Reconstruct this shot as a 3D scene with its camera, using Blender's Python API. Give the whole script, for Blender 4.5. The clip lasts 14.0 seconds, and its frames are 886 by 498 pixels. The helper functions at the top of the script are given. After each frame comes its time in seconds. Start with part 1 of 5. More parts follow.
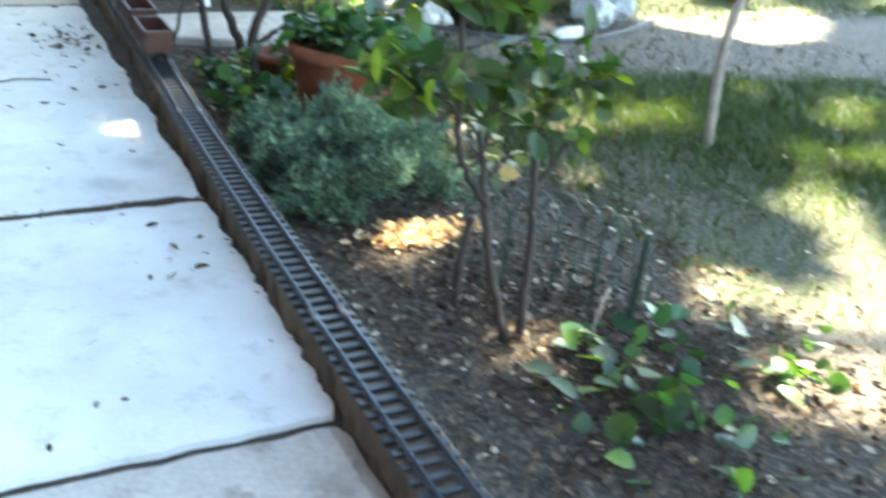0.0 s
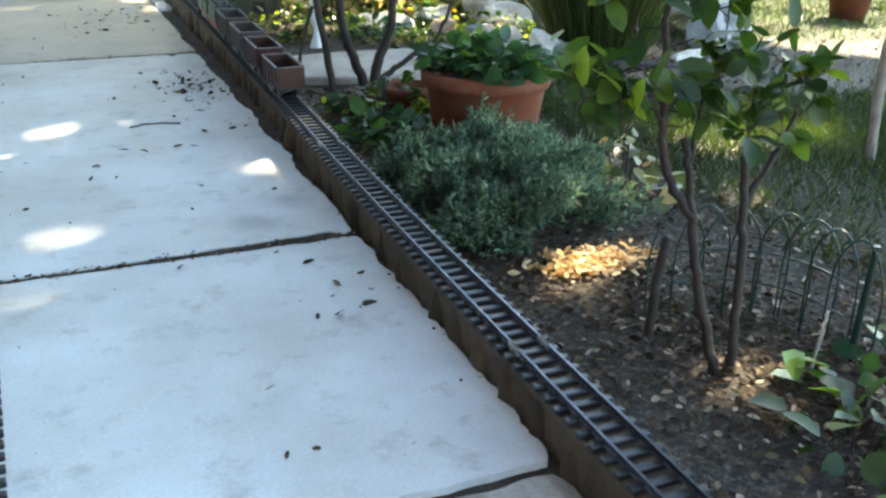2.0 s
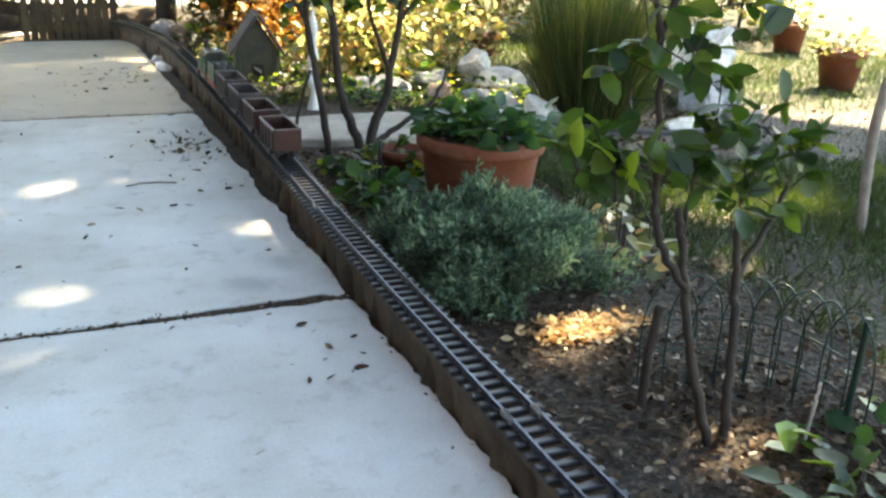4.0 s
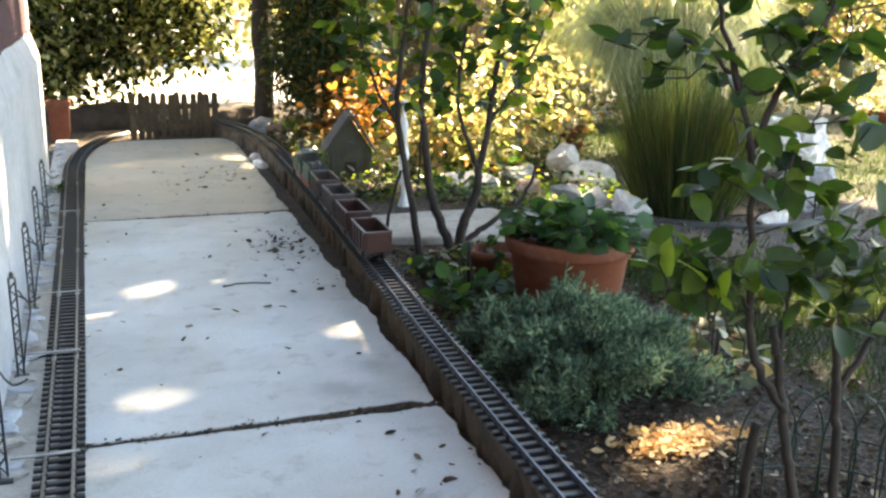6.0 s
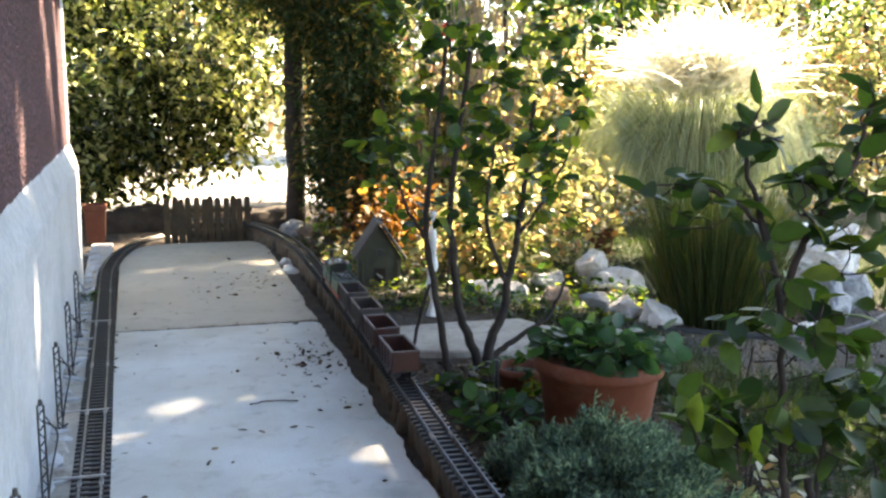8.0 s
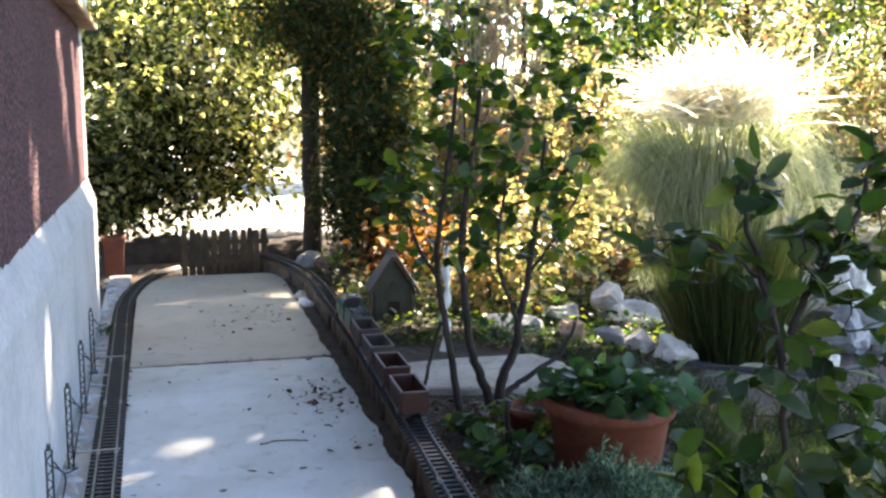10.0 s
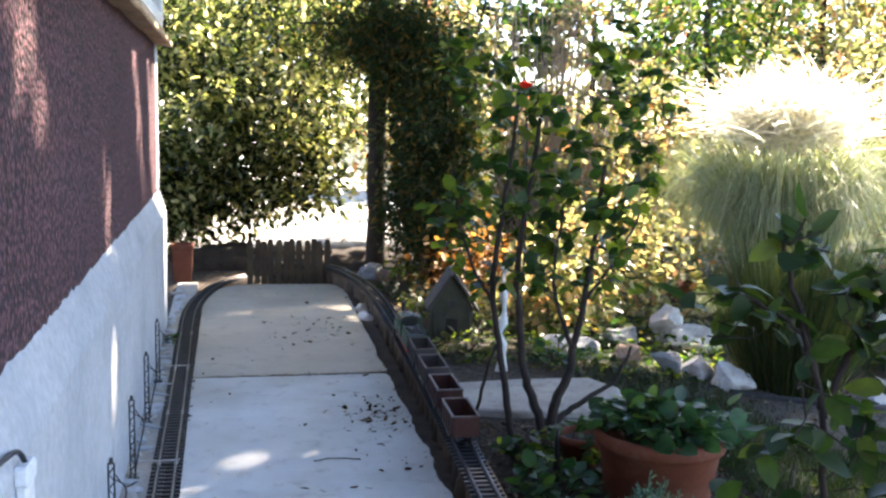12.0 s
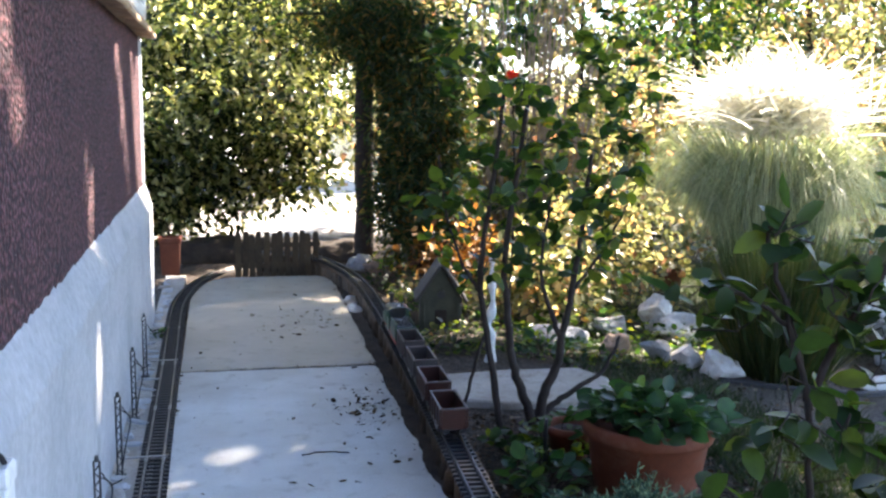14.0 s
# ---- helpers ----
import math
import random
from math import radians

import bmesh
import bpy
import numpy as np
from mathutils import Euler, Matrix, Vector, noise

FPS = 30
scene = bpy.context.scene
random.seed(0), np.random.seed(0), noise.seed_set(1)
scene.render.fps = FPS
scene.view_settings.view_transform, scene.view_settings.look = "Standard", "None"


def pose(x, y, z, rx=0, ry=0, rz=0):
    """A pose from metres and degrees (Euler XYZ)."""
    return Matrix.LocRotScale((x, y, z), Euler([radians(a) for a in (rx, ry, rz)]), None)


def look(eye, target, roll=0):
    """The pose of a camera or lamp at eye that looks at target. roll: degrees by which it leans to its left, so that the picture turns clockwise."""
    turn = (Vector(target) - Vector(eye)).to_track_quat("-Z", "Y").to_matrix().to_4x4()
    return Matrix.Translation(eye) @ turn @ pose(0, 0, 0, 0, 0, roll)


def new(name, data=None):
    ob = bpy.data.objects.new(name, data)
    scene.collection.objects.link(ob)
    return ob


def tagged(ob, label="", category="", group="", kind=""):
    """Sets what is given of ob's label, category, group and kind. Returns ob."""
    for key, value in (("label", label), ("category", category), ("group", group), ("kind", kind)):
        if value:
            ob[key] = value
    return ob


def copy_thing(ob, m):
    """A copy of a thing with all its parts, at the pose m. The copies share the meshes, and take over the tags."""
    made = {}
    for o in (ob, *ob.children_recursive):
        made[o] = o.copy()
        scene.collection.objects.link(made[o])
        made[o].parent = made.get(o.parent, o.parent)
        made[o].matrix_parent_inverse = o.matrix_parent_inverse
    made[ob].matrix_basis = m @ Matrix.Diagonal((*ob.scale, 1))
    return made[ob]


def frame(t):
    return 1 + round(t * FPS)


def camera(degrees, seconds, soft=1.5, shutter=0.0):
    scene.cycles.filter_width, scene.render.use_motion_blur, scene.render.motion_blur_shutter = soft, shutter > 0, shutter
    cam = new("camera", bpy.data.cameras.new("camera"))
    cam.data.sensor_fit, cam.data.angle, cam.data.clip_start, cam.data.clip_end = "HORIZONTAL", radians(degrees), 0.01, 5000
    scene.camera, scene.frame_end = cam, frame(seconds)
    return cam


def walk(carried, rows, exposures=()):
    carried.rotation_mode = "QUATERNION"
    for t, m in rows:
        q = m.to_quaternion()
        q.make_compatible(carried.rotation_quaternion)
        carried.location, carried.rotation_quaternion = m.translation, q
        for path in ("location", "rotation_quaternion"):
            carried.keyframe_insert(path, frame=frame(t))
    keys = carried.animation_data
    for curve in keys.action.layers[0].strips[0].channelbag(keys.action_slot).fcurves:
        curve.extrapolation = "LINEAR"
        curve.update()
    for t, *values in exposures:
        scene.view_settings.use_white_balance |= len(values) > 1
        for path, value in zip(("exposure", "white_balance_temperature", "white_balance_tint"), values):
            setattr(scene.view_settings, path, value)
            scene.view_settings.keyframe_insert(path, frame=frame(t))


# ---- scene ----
cam = camera(49.44, 14.0, soft=2.5, shutter=0.45)
PATH = [
    (0, (0.163, 0.068, 0.891), (1.031, 1.647, 0.024), 5.6),
    (0.5, (0.109, 0.180, 0.831), (0.850, 1.866, 0.052), 3.9),
    (1, (0.068, 0.247, 0.782), (0.818, 1.921, -0.013), 1.9),
    (1.5, (0.056, 0.266, 0.773), (0.794, 1.945, -0.025), 1.7),
    (2, (0.051, 0.267, 0.779), (0.786, 1.952, -0.007), 1.3),
    (2.2, (0.048, 0.263, 0.777), (0.777, 1.951, -0.011), 1.8),
    (4.3, (0.048, 0.270, 0.795), (0.811, 2.005, 0.156), 2.2),
    (4.5, (0.047, 0.271, 0.799), (0.777, 2.028, 0.181), 1.9),
    (5, (0.043, 0.271, 0.817), (0.685, 2.084, 0.271), 1.3),
    (5.5, (0.046, 0.273, 0.835), (0.649, 2.112, 0.333), 0.6),
    (6, (0.047, 0.274, 0.842), (0.655, 2.110, 0.331), 0.8),
    (6.5, (0.049, 0.282, 0.848), (0.647, 2.133, 0.382), 1.8),
    (7, (0.051, 0.284, 0.883), (0.618, 2.160, 0.482), 0.7),
    (7.5, (0.054, 0.290, 0.913), (0.616, 2.174, 0.552), 0.7),
    (8, (0.057, 0.290, 0.928), (0.615, 2.181, 0.596), 0.6),
    (8.2, (0.061, 0.289, 0.936), (0.625, 2.177, 0.595), 0.5),
    (10.5, (0.093, 0.283, 0.982), (0.575, 2.205, 0.708), 0.8),
    (11, (0.092, 0.275, 0.996), (0.532, 2.204, 0.701), 1.6),
    (11.5, (0.102, 0.263, 1.026), (0.515, 2.202, 0.761), 1.4),
    (12, (0.110, 0.248, 1.041), (0.495, 2.191, 0.767), 1.4),
    (12.5, (0.106, 0.250, 1.045), (0.489, 2.194, 0.774), 1.6),
    (13, (0.102, 0.258, 1.044), (0.486, 2.200, 0.763), 1.5),
    (13.5, (0.116, 0.262, 1.046), (0.515, 2.201, 0.759), 1.3),
    (14, (0.124, 0.259, 1.048), (0.528, 2.195, 0.752), 0.9),
]
walk(cam, [(t, look(eye, target, roll)) for t, eye, target, roll in PATH],
     [(0, 4.8, 7150, 1), (1, 4.42, 7300, 1), (2.2, 4.05, 7600, 3), (5, 4.05, 8600, 10), (8, 3.65, 7600, 14), (12, 3.33, 6600, 18), (14, 3.28, 6400, 18)])


# world, sun and exposure
SUN_TO = Vector((0.58, 0.38, 0.72)).normalized()
world = bpy.data.worlds.new("sky")
scene.world = world
world.use_nodes = True
wn = world.node_tree
sky = wn.nodes.new("ShaderNodeTexSky")
sky.sky_type = "NISHITA"
sky.sun_disc = False
sky.ozone_density = 3.0
sky.dust_density = 0.4
sky.sun_elevation = math.asin(SUN_TO.z)
sky.sun_rotation = math.atan2(SUN_TO.x, SUN_TO.y)
wn.links.new(sky.outputs[0], wn.nodes["Background"].inputs[0])
wn.nodes["Background"].inputs[1].default_value = 0.09
sun = new("sun", bpy.data.lights.new("sun", "SUN"))
sun.data.energy = 4.2
sun.data.angle = radians(1.1)
sun.data.color = (1.0, 0.9, 0.74)
sun.matrix_world = look(SUN_TO * 20, (0, 0, 0))


# ------------------------------------------------------------ materials
def nodes_of(name):
    m = bpy.data.materials.new(name)
    m.use_nodes = True
    return m, m.node_tree.nodes, m.node_tree.links, m.node_tree.nodes["Principled BSDF"]


def ramp_between(n, l, fac, stops):
    r = n.new("ShaderNodeValToRGB")
    while len(r.color_ramp.elements) < len(stops):
        r.color_ramp.elements.new(0.5)
    for e, (p, c) in zip(r.color_ramp.elements, stops):
        e.position, e.color = p, (*c, 1)
    l.new(fac, r.inputs[0])
    return r.outputs[0]


def noise_out(n, l, scale, detail=6, rough=0.6, vec=None):
    t = n.new("ShaderNodeTexNoise")
    t.inputs["Scale"].default_value, t.inputs["Detail"].default_value, t.inputs["Roughness"].default_value = scale, detail, rough
    if vec is None:
        g = n.new("ShaderNodeNewGeometry")
        vec = g.outputs["Position"]
    l.new(vec, t.inputs["Vector"])
    return t.outputs["Fac"]


def mixed(n, l, fac, a, b, mode="MIX"):
    m = n.new("ShaderNodeMix")
    m.data_type, m.blend_type = "RGBA", mode
    for k, v in ((0, fac), (6, a), (7, b)):
        if hasattr(v, "links"):
            l.new(v, m.inputs[k])
        elif k == 0:
            m.inputs[k].default_value = v
        else:
            m.inputs[k].default_value = (*v, 1)
    return m.outputs[2]


def bumped(n, l, p, height, strength, distance):
    b = n.new("ShaderNodeBump")
    b.inputs["Strength"].default_value, b.inputs["Distance"].default_value = strength, distance
    l.new(height, b.inputs["Height"])
    l.new(b.outputs[0], p.inputs["Normal"])


def surface(name, dark, light, big=3.0, fine=60.0, rough=0.8, metal=0.0, bump=0.3, dist=0.004, stain=None, vary=0.0, spec=None, obj=False):
    """Two-scale mottled surface: large patches and fine grain, with relief."""
    m, n, l, p = nodes_of(name)
    vec = None
    if obj:
        vec = n.new("ShaderNodeTexCoord").outputs["Object"]
    a = noise_out(n, l, big, 5, 0.6, vec)
    b = noise_out(n, l, fine, 8, 0.7, vec)
    col = ramp_between(n, l, a, ((0.3, dark), (0.7, light)))
    g = ramp_between(n, l, b, ((0.25, (0.72, 0.72, 0.72)), (0.75, (1.15, 1.15, 1.15))))
    col = mixed(n, l, 1.0, col, g, "MULTIPLY")
    if stain:
        s = noise_out(n, l, big * 2.3, 7, 0.7, vec)
        f = ramp_between(n, l, s, ((0.52, (0, 0, 0)), (0.68, (1, 1, 1))))
        col = mixed(n, l, f, col, stain)
    if vary:
        o = n.new("ShaderNodeObjectInfo")
        v = ramp_between(n, l, o.outputs["Random"], ((0, (1 - vary,) * 3), (1, (1 + vary * 0.5,) * 3)))
        col = mixed(n, l, 1.0, col, v, "MULTIPLY")
    l.new(col, p.inputs["Base Color"])
    p.inputs["Roughness"].default_value, p.inputs["Metallic"].default_value = rough, metal
    if spec is not None:
        p.inputs["Specular IOR Level"].default_value = spec
    if bump:
        bumped(n, l, p, b, bump, dist)
    return m


def leafy(name, stops, rough=0.45, through_light=0.45, tint=(1.0, 1.0, 0.45), spec=0.4):
    """Leaf tissue: a reflecting face and light that comes through it, varied leaf by leaf."""
    m, n, l, p = nodes_of(name)
    g = n.new("ShaderNodeNewGeometry")
    col = ramp_between(n, l, g.outputs["Random Per Island"], stops)
    v = noise_out(n, l, 40, 3, 0.6)
    col = mixed(n, l, 1.0, col, ramp_between(n, l, v, ((0.3, (0.75, 0.75, 0.75)), (0.7, (1.15, 1.15, 1.1)))), "MULTIPLY")
    l.new(col, p.inputs["Base Color"])
    p.inputs["Roughness"].default_value = rough
    p.inputs["Specular IOR Level"].default_value = spec
    t = n.new("ShaderNodeBsdfTranslucent")
    l.new(mixed(n, l, 1.0, mixed(n, l, 1.0, col, (2.2, 2.2, 2.2), "MULTIPLY"), tint, "MULTIPLY"), t.inputs[0])
    x = n.new("ShaderNodeMixShader")
    x.inputs[0].default_value = through_light
    l.new(p.outputs[0], x.inputs[1])
    l.new(t.outputs[0], x.inputs[2])
    l.new(x.outputs[0], n["Material Output"].inputs[0])
    return m


def ground_material():
    m, n, l, p = nodes_of("garden_ground")
    geo = n.new("ShaderNodeNewGeometry")
    sep = n.new("ShaderNodeSeparateXYZ")
    l.new(geo.outputs["Position"], sep.inputs[0])
    big = noise_out(n, l, 1.3, 5, 0.65)
    mid = noise_out(n, l, 9, 6, 0.7)
    fine = noise_out(n, l, 70, 6, 0.75)
    soil = ramp_between(n, l, fine, ((0.36, (0.014, 0.010, 0.007)), (0.5, (0.045, 0.033, 0.023)), (0.63, (0.17, 0.13, 0.095))))
    dirt = ramp_between(n, l, fine, ((0.37, (0.045, 0.037, 0.031)), (0.63, (0.165, 0.14, 0.115))))
    turf = ramp_between(n, l, fine, ((0.37, (0.009, 0.018, 0.004)), (0.52, (0.034, 0.054, 0.012)), (0.64, (0.09, 0.095, 0.034))))
    pale = ramp_between(n, l, fine, ((0.2, (0.45, 0.42, 0.36)), (0.8, (0.68, 0.64, 0.56))))

    def band(axis, a, b):
        r = n.new("ShaderNodeMapRange")
        r.interpolation_type = "SMOOTHSTEP"
        r.inputs[1].default_value, r.inputs[2].default_value = a, b
        w = n.new("ShaderNodeMath")
        w.operation = "MULTIPLY_ADD"
        l.new(mid, w.inputs[0])
        w.inputs[1].default_value = 0.7
        l.new(sep.outputs[axis], w.inputs[2])
        l.new(w.outputs[0], r.inputs[0])
        return r.outputs[0]

    def times(a, b):
        w = n.new("ShaderNodeMath")
        w.operation = "MULTIPLY"
        l.new(a, w.inputs[0])
        l.new(b, w.inputs[1])
        return w.outputs[0]

    turfed = times(band(0, 1.75, 2.1), ramp_between(n, l, big, ((0.4, (0.25, 0.25, 0.25)), (0.6, (1, 1, 1)))))
    col = mixed(n, l, turfed, soil, turf)
    path = times(times(band(0, 2.1, 2.5), band(1, 3.35, 3.75)), band(1, 4.9, 4.4))
    col = mixed(n, l, path, col, dirt)
    col = mixed(n, l, times(band(0, 1.75, 2.0), band(1, 1.75, 1.45)), col, dirt)
    col = mixed(n, l, times(band(1, 8.2, 8.8), band(0, 2.6, 2.0)), col, pale)
    l.new(col, p.inputs["Base Color"])
    p.inputs["Roughness"].default_value = 0.95
    bumped(n, l, p, fine, 1.0, 0.03)
    return m


def concrete_material(name, low, high, worn):
    m, n, l, p = nodes_of(name)
    big = noise_out(n, l, 2.2, 5, 0.6)
    mid = noise_out(n, l, 11, 7, 0.7)
    fine = noise_out(n, l, 150, 5, 0.7)
    col = ramp_between(n, l, big, ((0.32, low), (0.68, high)))
    col = mixed(n, l, ramp_between(n, l, mid, ((0.54, (0, 0, 0)), (0.70, (0.7, 0.7, 0.7)))), col, worn)
    col = mixed(n, l, 1.0, col, ramp_between(n, l, fine, ((0.25, (0.84, 0.84, 0.84)), (0.75, (1.08, 1.08, 1.08)))), "MULTIPLY")
    v = n.new("ShaderNodeTexVoronoi")
    v.inputs["Scale"].default_value = 26
    g = n.new("ShaderNodeNewGeometry")
    l.new(g.outputs["Position"], v.inputs["Vector"])
    col = mixed(n, l, ramp_between(n, l, v.outputs["Distance"], ((0.03, (0.6, 0.6, 0.6)), (0.07, (0, 0, 0)))), col, (0.2, 0.17, 0.14))
    for cx, cy in ((0.45, 2.21), (0.56, 2.33)):
        w = n.new("ShaderNodeVectorMath")
        w.operation = "SUBTRACT"
        l.new(g.outputs["Position"], w.inputs[0])
        w.inputs[1].default_value = (cx, cy, 0)
        d = n.new("ShaderNodeVectorMath")
        d.operation = "LENGTH"
        l.new(w.outputs[0], d.inputs[0])
        k = n.new("ShaderNodeMath")
        k.operation = "MULTIPLY_ADD"
        l.new(mid, k.inputs[0])
        k.inputs[1].default_value = 0.16
        l.new(d.outputs["Value"], k.inputs[2])
        col = mixed(n, l, ramp_between(n, l, k.outputs[0], ((0.10, (0.55, 0.55, 0.55)), (0.15, (0, 0, 0)))), col, (0.22, 0.225, 0.22))
    l.new(col, p.inputs["Base Color"])
    p.inputs["Roughness"].default_value = 0.5
    bumped(n, l, p, fine, 0.25, 0.002)
    return m


def roughcast_material():
    m, n, l, p = nodes_of("red_roughcast")
    v = n.new("ShaderNodeTexVoronoi")
    v.inputs["Scale"].default_value = 74
    g = n.new("ShaderNodeNewGeometry")
    l.new(g.outputs["Position"], v.inputs["Vector"])
    fine = noise_out(n, l, 120, 5, 0.7)
    big = noise_out(n, l, 2.5, 5, 0.6)
    # Shade in the pits between grains is put into the colour, matching the bump.
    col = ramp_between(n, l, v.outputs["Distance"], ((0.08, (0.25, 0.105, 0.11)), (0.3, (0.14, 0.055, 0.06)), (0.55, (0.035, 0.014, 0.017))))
    col = mixed(n, l, 1.0, col, ramp_between(n, l, big, ((0.3, (0.8, 0.8, 0.8)), (0.7, (1.15, 1.1, 1.1)))), "MULTIPLY")
    col = mixed(n, l, ramp_between(n, l, fine, ((0.62, (0, 0, 0)), (0.7, (0.75, 0.75, 0.75)))), col, (0.42, 0.31, 0.31))
    l.new(col, p.inputs["Base Color"])
    p.inputs["Roughness"].default_value = 0.92
    bumped(n, l, p, v.outputs["Distance"], 1.0, -0.011)
    return m


def glass_material():
    m, n, l, p = nodes_of("window_glass")
    p.inputs["Base Color"].default_value = (0.35, 0.45, 0.5, 1)
    p.inputs["Roughness"].default_value = 0.04
    p.inputs["Metallic"].default_value = 0.0
    p.inputs["Transmission Weight"].default_value = 1.0
    return m


M_GROUND = ground_material()
M_CONCRETE = concrete_material("weathered_concrete", (0.43, 0.425, 0.39), (0.63, 0.65, 0.635), (0.30, 0.29, 0.255))
M_CONCRETE_OLD = concrete_material("older_beige_concrete", (0.34, 0.305, 0.245), (0.46, 0.425, 0.35), (0.22, 0.185, 0.145))
M_ROUGHCAST = roughcast_material()
M_GLASS = glass_material()
M_PLINTH = surface("white_plinth_render", (0.38, 0.40, 0.42), (0.52, 0.53, 0.545), 2.5, 45, 0.85, bump=0.7, dist=0.005, stain=(0.33, 0.34, 0.35))
M_LEDGE = surface("aged_ledge_tile", (0.42, 0.27, 0.15), (0.62, 0.45, 0.28), 6, 50, 0.8, stain=(0.2, 0.12, 0.08))
M_WHITEPAINT = surface("white_paint", (0.75, 0.75, 0.74), (0.82, 0.82, 0.81), 4, 60, 0.5, bump=0.1)
M_OLDCONC = surface("grey_concrete", (0.34, 0.31, 0.27), (0.48, 0.45, 0.40), 5, 90, 0.85, bump=0.4, stain=(0.22, 0.19, 0.16))
M_BEDSTONE = surface("brown_edging_block", (0.028, 0.018, 0.011), (0.10, 0.064, 0.037), 9, 70, 0.9, bump=0.8, dist=0.007, stain=(0.03, 0.026, 0.018), vary=0.5)
M_SOIL = surface("dark_soil", (0.02, 0.015, 0.011), (0.065, 0.048, 0.034), 14, 90, 0.95, bump=0.9, dist=0.008)
M_SLEEPER = surface("dark_sleeper_plastic", (0.009, 0.009, 0.011), (0.025, 0.025, 0.028), 25, 200, 0.42, bump=0.2, dist=0.001, vary=0.4)
M_RAIL = surface("worn_rail", (0.042, 0.047, 0.060), (0.095, 0.105, 0.13), 12, 160, 0.3, metal=0.7, bump=0.1, dist=0.0005)
M_RAILPALE = surface("worn_bare_rail", (0.13, 0.12, 0.105), (0.26, 0.24, 0.21), 12, 160, 0.32, metal=0.7, bump=0.1, dist=0.0005)
M_JOINER = surface("tarnished_steel", (0.3, 0.3, 0.3), (0.5, 0.5, 0.5), 30, 200, 0.35, metal=0.8, bump=0.1, dist=0.0005)
M_BLACK = surface("black_metal", (0.012, 0.012, 0.014), (0.035, 0.035, 0.038), 20, 200, 0.38, bump=0.1, dist=0.0005)
M_ROOFGREY = surface("cab_roof_grey", (0.10, 0.11, 0.12), (0.18, 0.19, 0.2), 20, 160, 0.25, bump=0.1, dist=0.0005)
M_GREEN = surface("green_engine_paint", (0.006, 0.05, 0.024), (0.012, 0.08, 0.036), 20, 160, 0.4, bump=0.1, dist=0.0005)
M_RED = surface("red_frame_paint", (0.36, 0.03, 0.012), (0.50, 0.055, 0.02), 20, 160, 0.45, bump=0.1, dist=0.0005)
M_WAGONGREY = surface("grey_brown_wagon", (0.04, 0.032, 0.03), (0.08, 0.066, 0.06), 18, 130, 0.36, bump=0.2, dist=0.0008)
M_WAGONRED = surface("red_brown_wagon", (0.034, 0.010, 0.007), (0.06, 0.018, 0.013), 18, 130, 0.36, bump=0.2, dist=0.0008)
M_RIM = surface("pale_wagon_rim", (0.085, 0.058, 0.052), (0.15, 0.11, 0.10), 18, 130, 0.4, bump=0.1, dist=0.0005)
# Dry litter with the strength of direct sun put into its tan colour.
L_SUNLIT_LITTER = leafy("sunlit_litter_leaf", ((0.0, (0.15, 0.09, 0.04)), (0.55, (0.40, 0.26, 0.13)), (1.0, (0.72, 0.60, 0.40))), 0.7, 0.25, (1, 0.8, 0.5), 0.3)
M_BRASS = surface("brass", (0.45, 0.3, 0.1), (0.6, 0.42, 0.16), 20, 150, 0.3, metal=1.0, bump=0)
M_POT = surface("terracotta", (0.125, 0.030, 0.012), (0.19, 0.052, 0.021), 7, 60, 0.7, bump=0.3, dist=0.002, stain=(0.17, 0.07, 0.04))
M_BARK = surface("dark_bark", (0.014, 0.010, 0.008), (0.048, 0.034, 0.026), 18, 70, 0.9, bump=0.9, dist=0.006)
M_ROSEWOOD = surface("rose_stem_bark", (0.010, 0.006, 0.004), (0.034, 0.020, 0.011), 30, 120, 0.8, bump=0.6, dist=0.003)
M_TWIG = surface("grey_twig", (0.16, 0.13, 0.11), (0.30, 0.26, 0.22), 20, 90, 0.9, bump=0.5)
M_ROCKW = surface("white_quartz_rock", (0.60, 0.57, 0.53), (0.84, 0.82, 0.78), 9, 45, 0.8, bump=0.9, dist=0.012, stain=(0.50, 0.40, 0.31))
M_ROCKB = surface("brown_rock", (0.20, 0.13, 0.09), (0.36, 0.26, 0.19), 8, 45, 0.85, bump=0.9, dist=0.012, stain=(0.12, 0.09, 0.07))
M_ROCKG = surface("grey_rock", (0.22, 0.23, 0.25), (0.42, 0.43, 0.44), 8, 45, 0.8, bump=0.9, dist=0.012, stain=(0.14, 0.14, 0.13))
M_FENCE = surface("weathered_fence_wood", (0.04, 0.027, 0.014), (0.09, 0.06, 0.03), 12, 70, 0.85, bump=0.5, dist=0.003, vary=0.3)
M_HOUSEWOOD = surface("birdhouse_wood", (0.03, 0.034, 0.024), (0.07, 0.07, 0.045), 14, 80, 0.8, bump=0.4)
M_HOUSEROOF = surface("birdhouse_roof_board", (0.035, 0.03, 0.028), (0.075, 0.065, 0.06), 14, 80, 0.85, bump=0.5)
M_WIREGREEN = surface("green_coated_wire", (0.004, 0.018, 0.013), (0.008, 0.034, 0.024), 20, 150, 0.4, bump=0.05)
M_EDGING = surface("dark_pond_edging", (0.02, 0.02, 0.022), (0.05, 0.05, 0.055), 10, 80, 0.7, bump=0.3)
M_LITTER = leafy("dry_leaf_litter", ((0.0, (0.022, 0.015, 0.010)), (0.6, (0.06, 0.04, 0.026)), (0.9, (0.15, 0.11, 0.075)), (1.0, (0.42, 0.36, 0.29))), 0.8, 0.15, (1, 0.8, 0.5), 0.2)
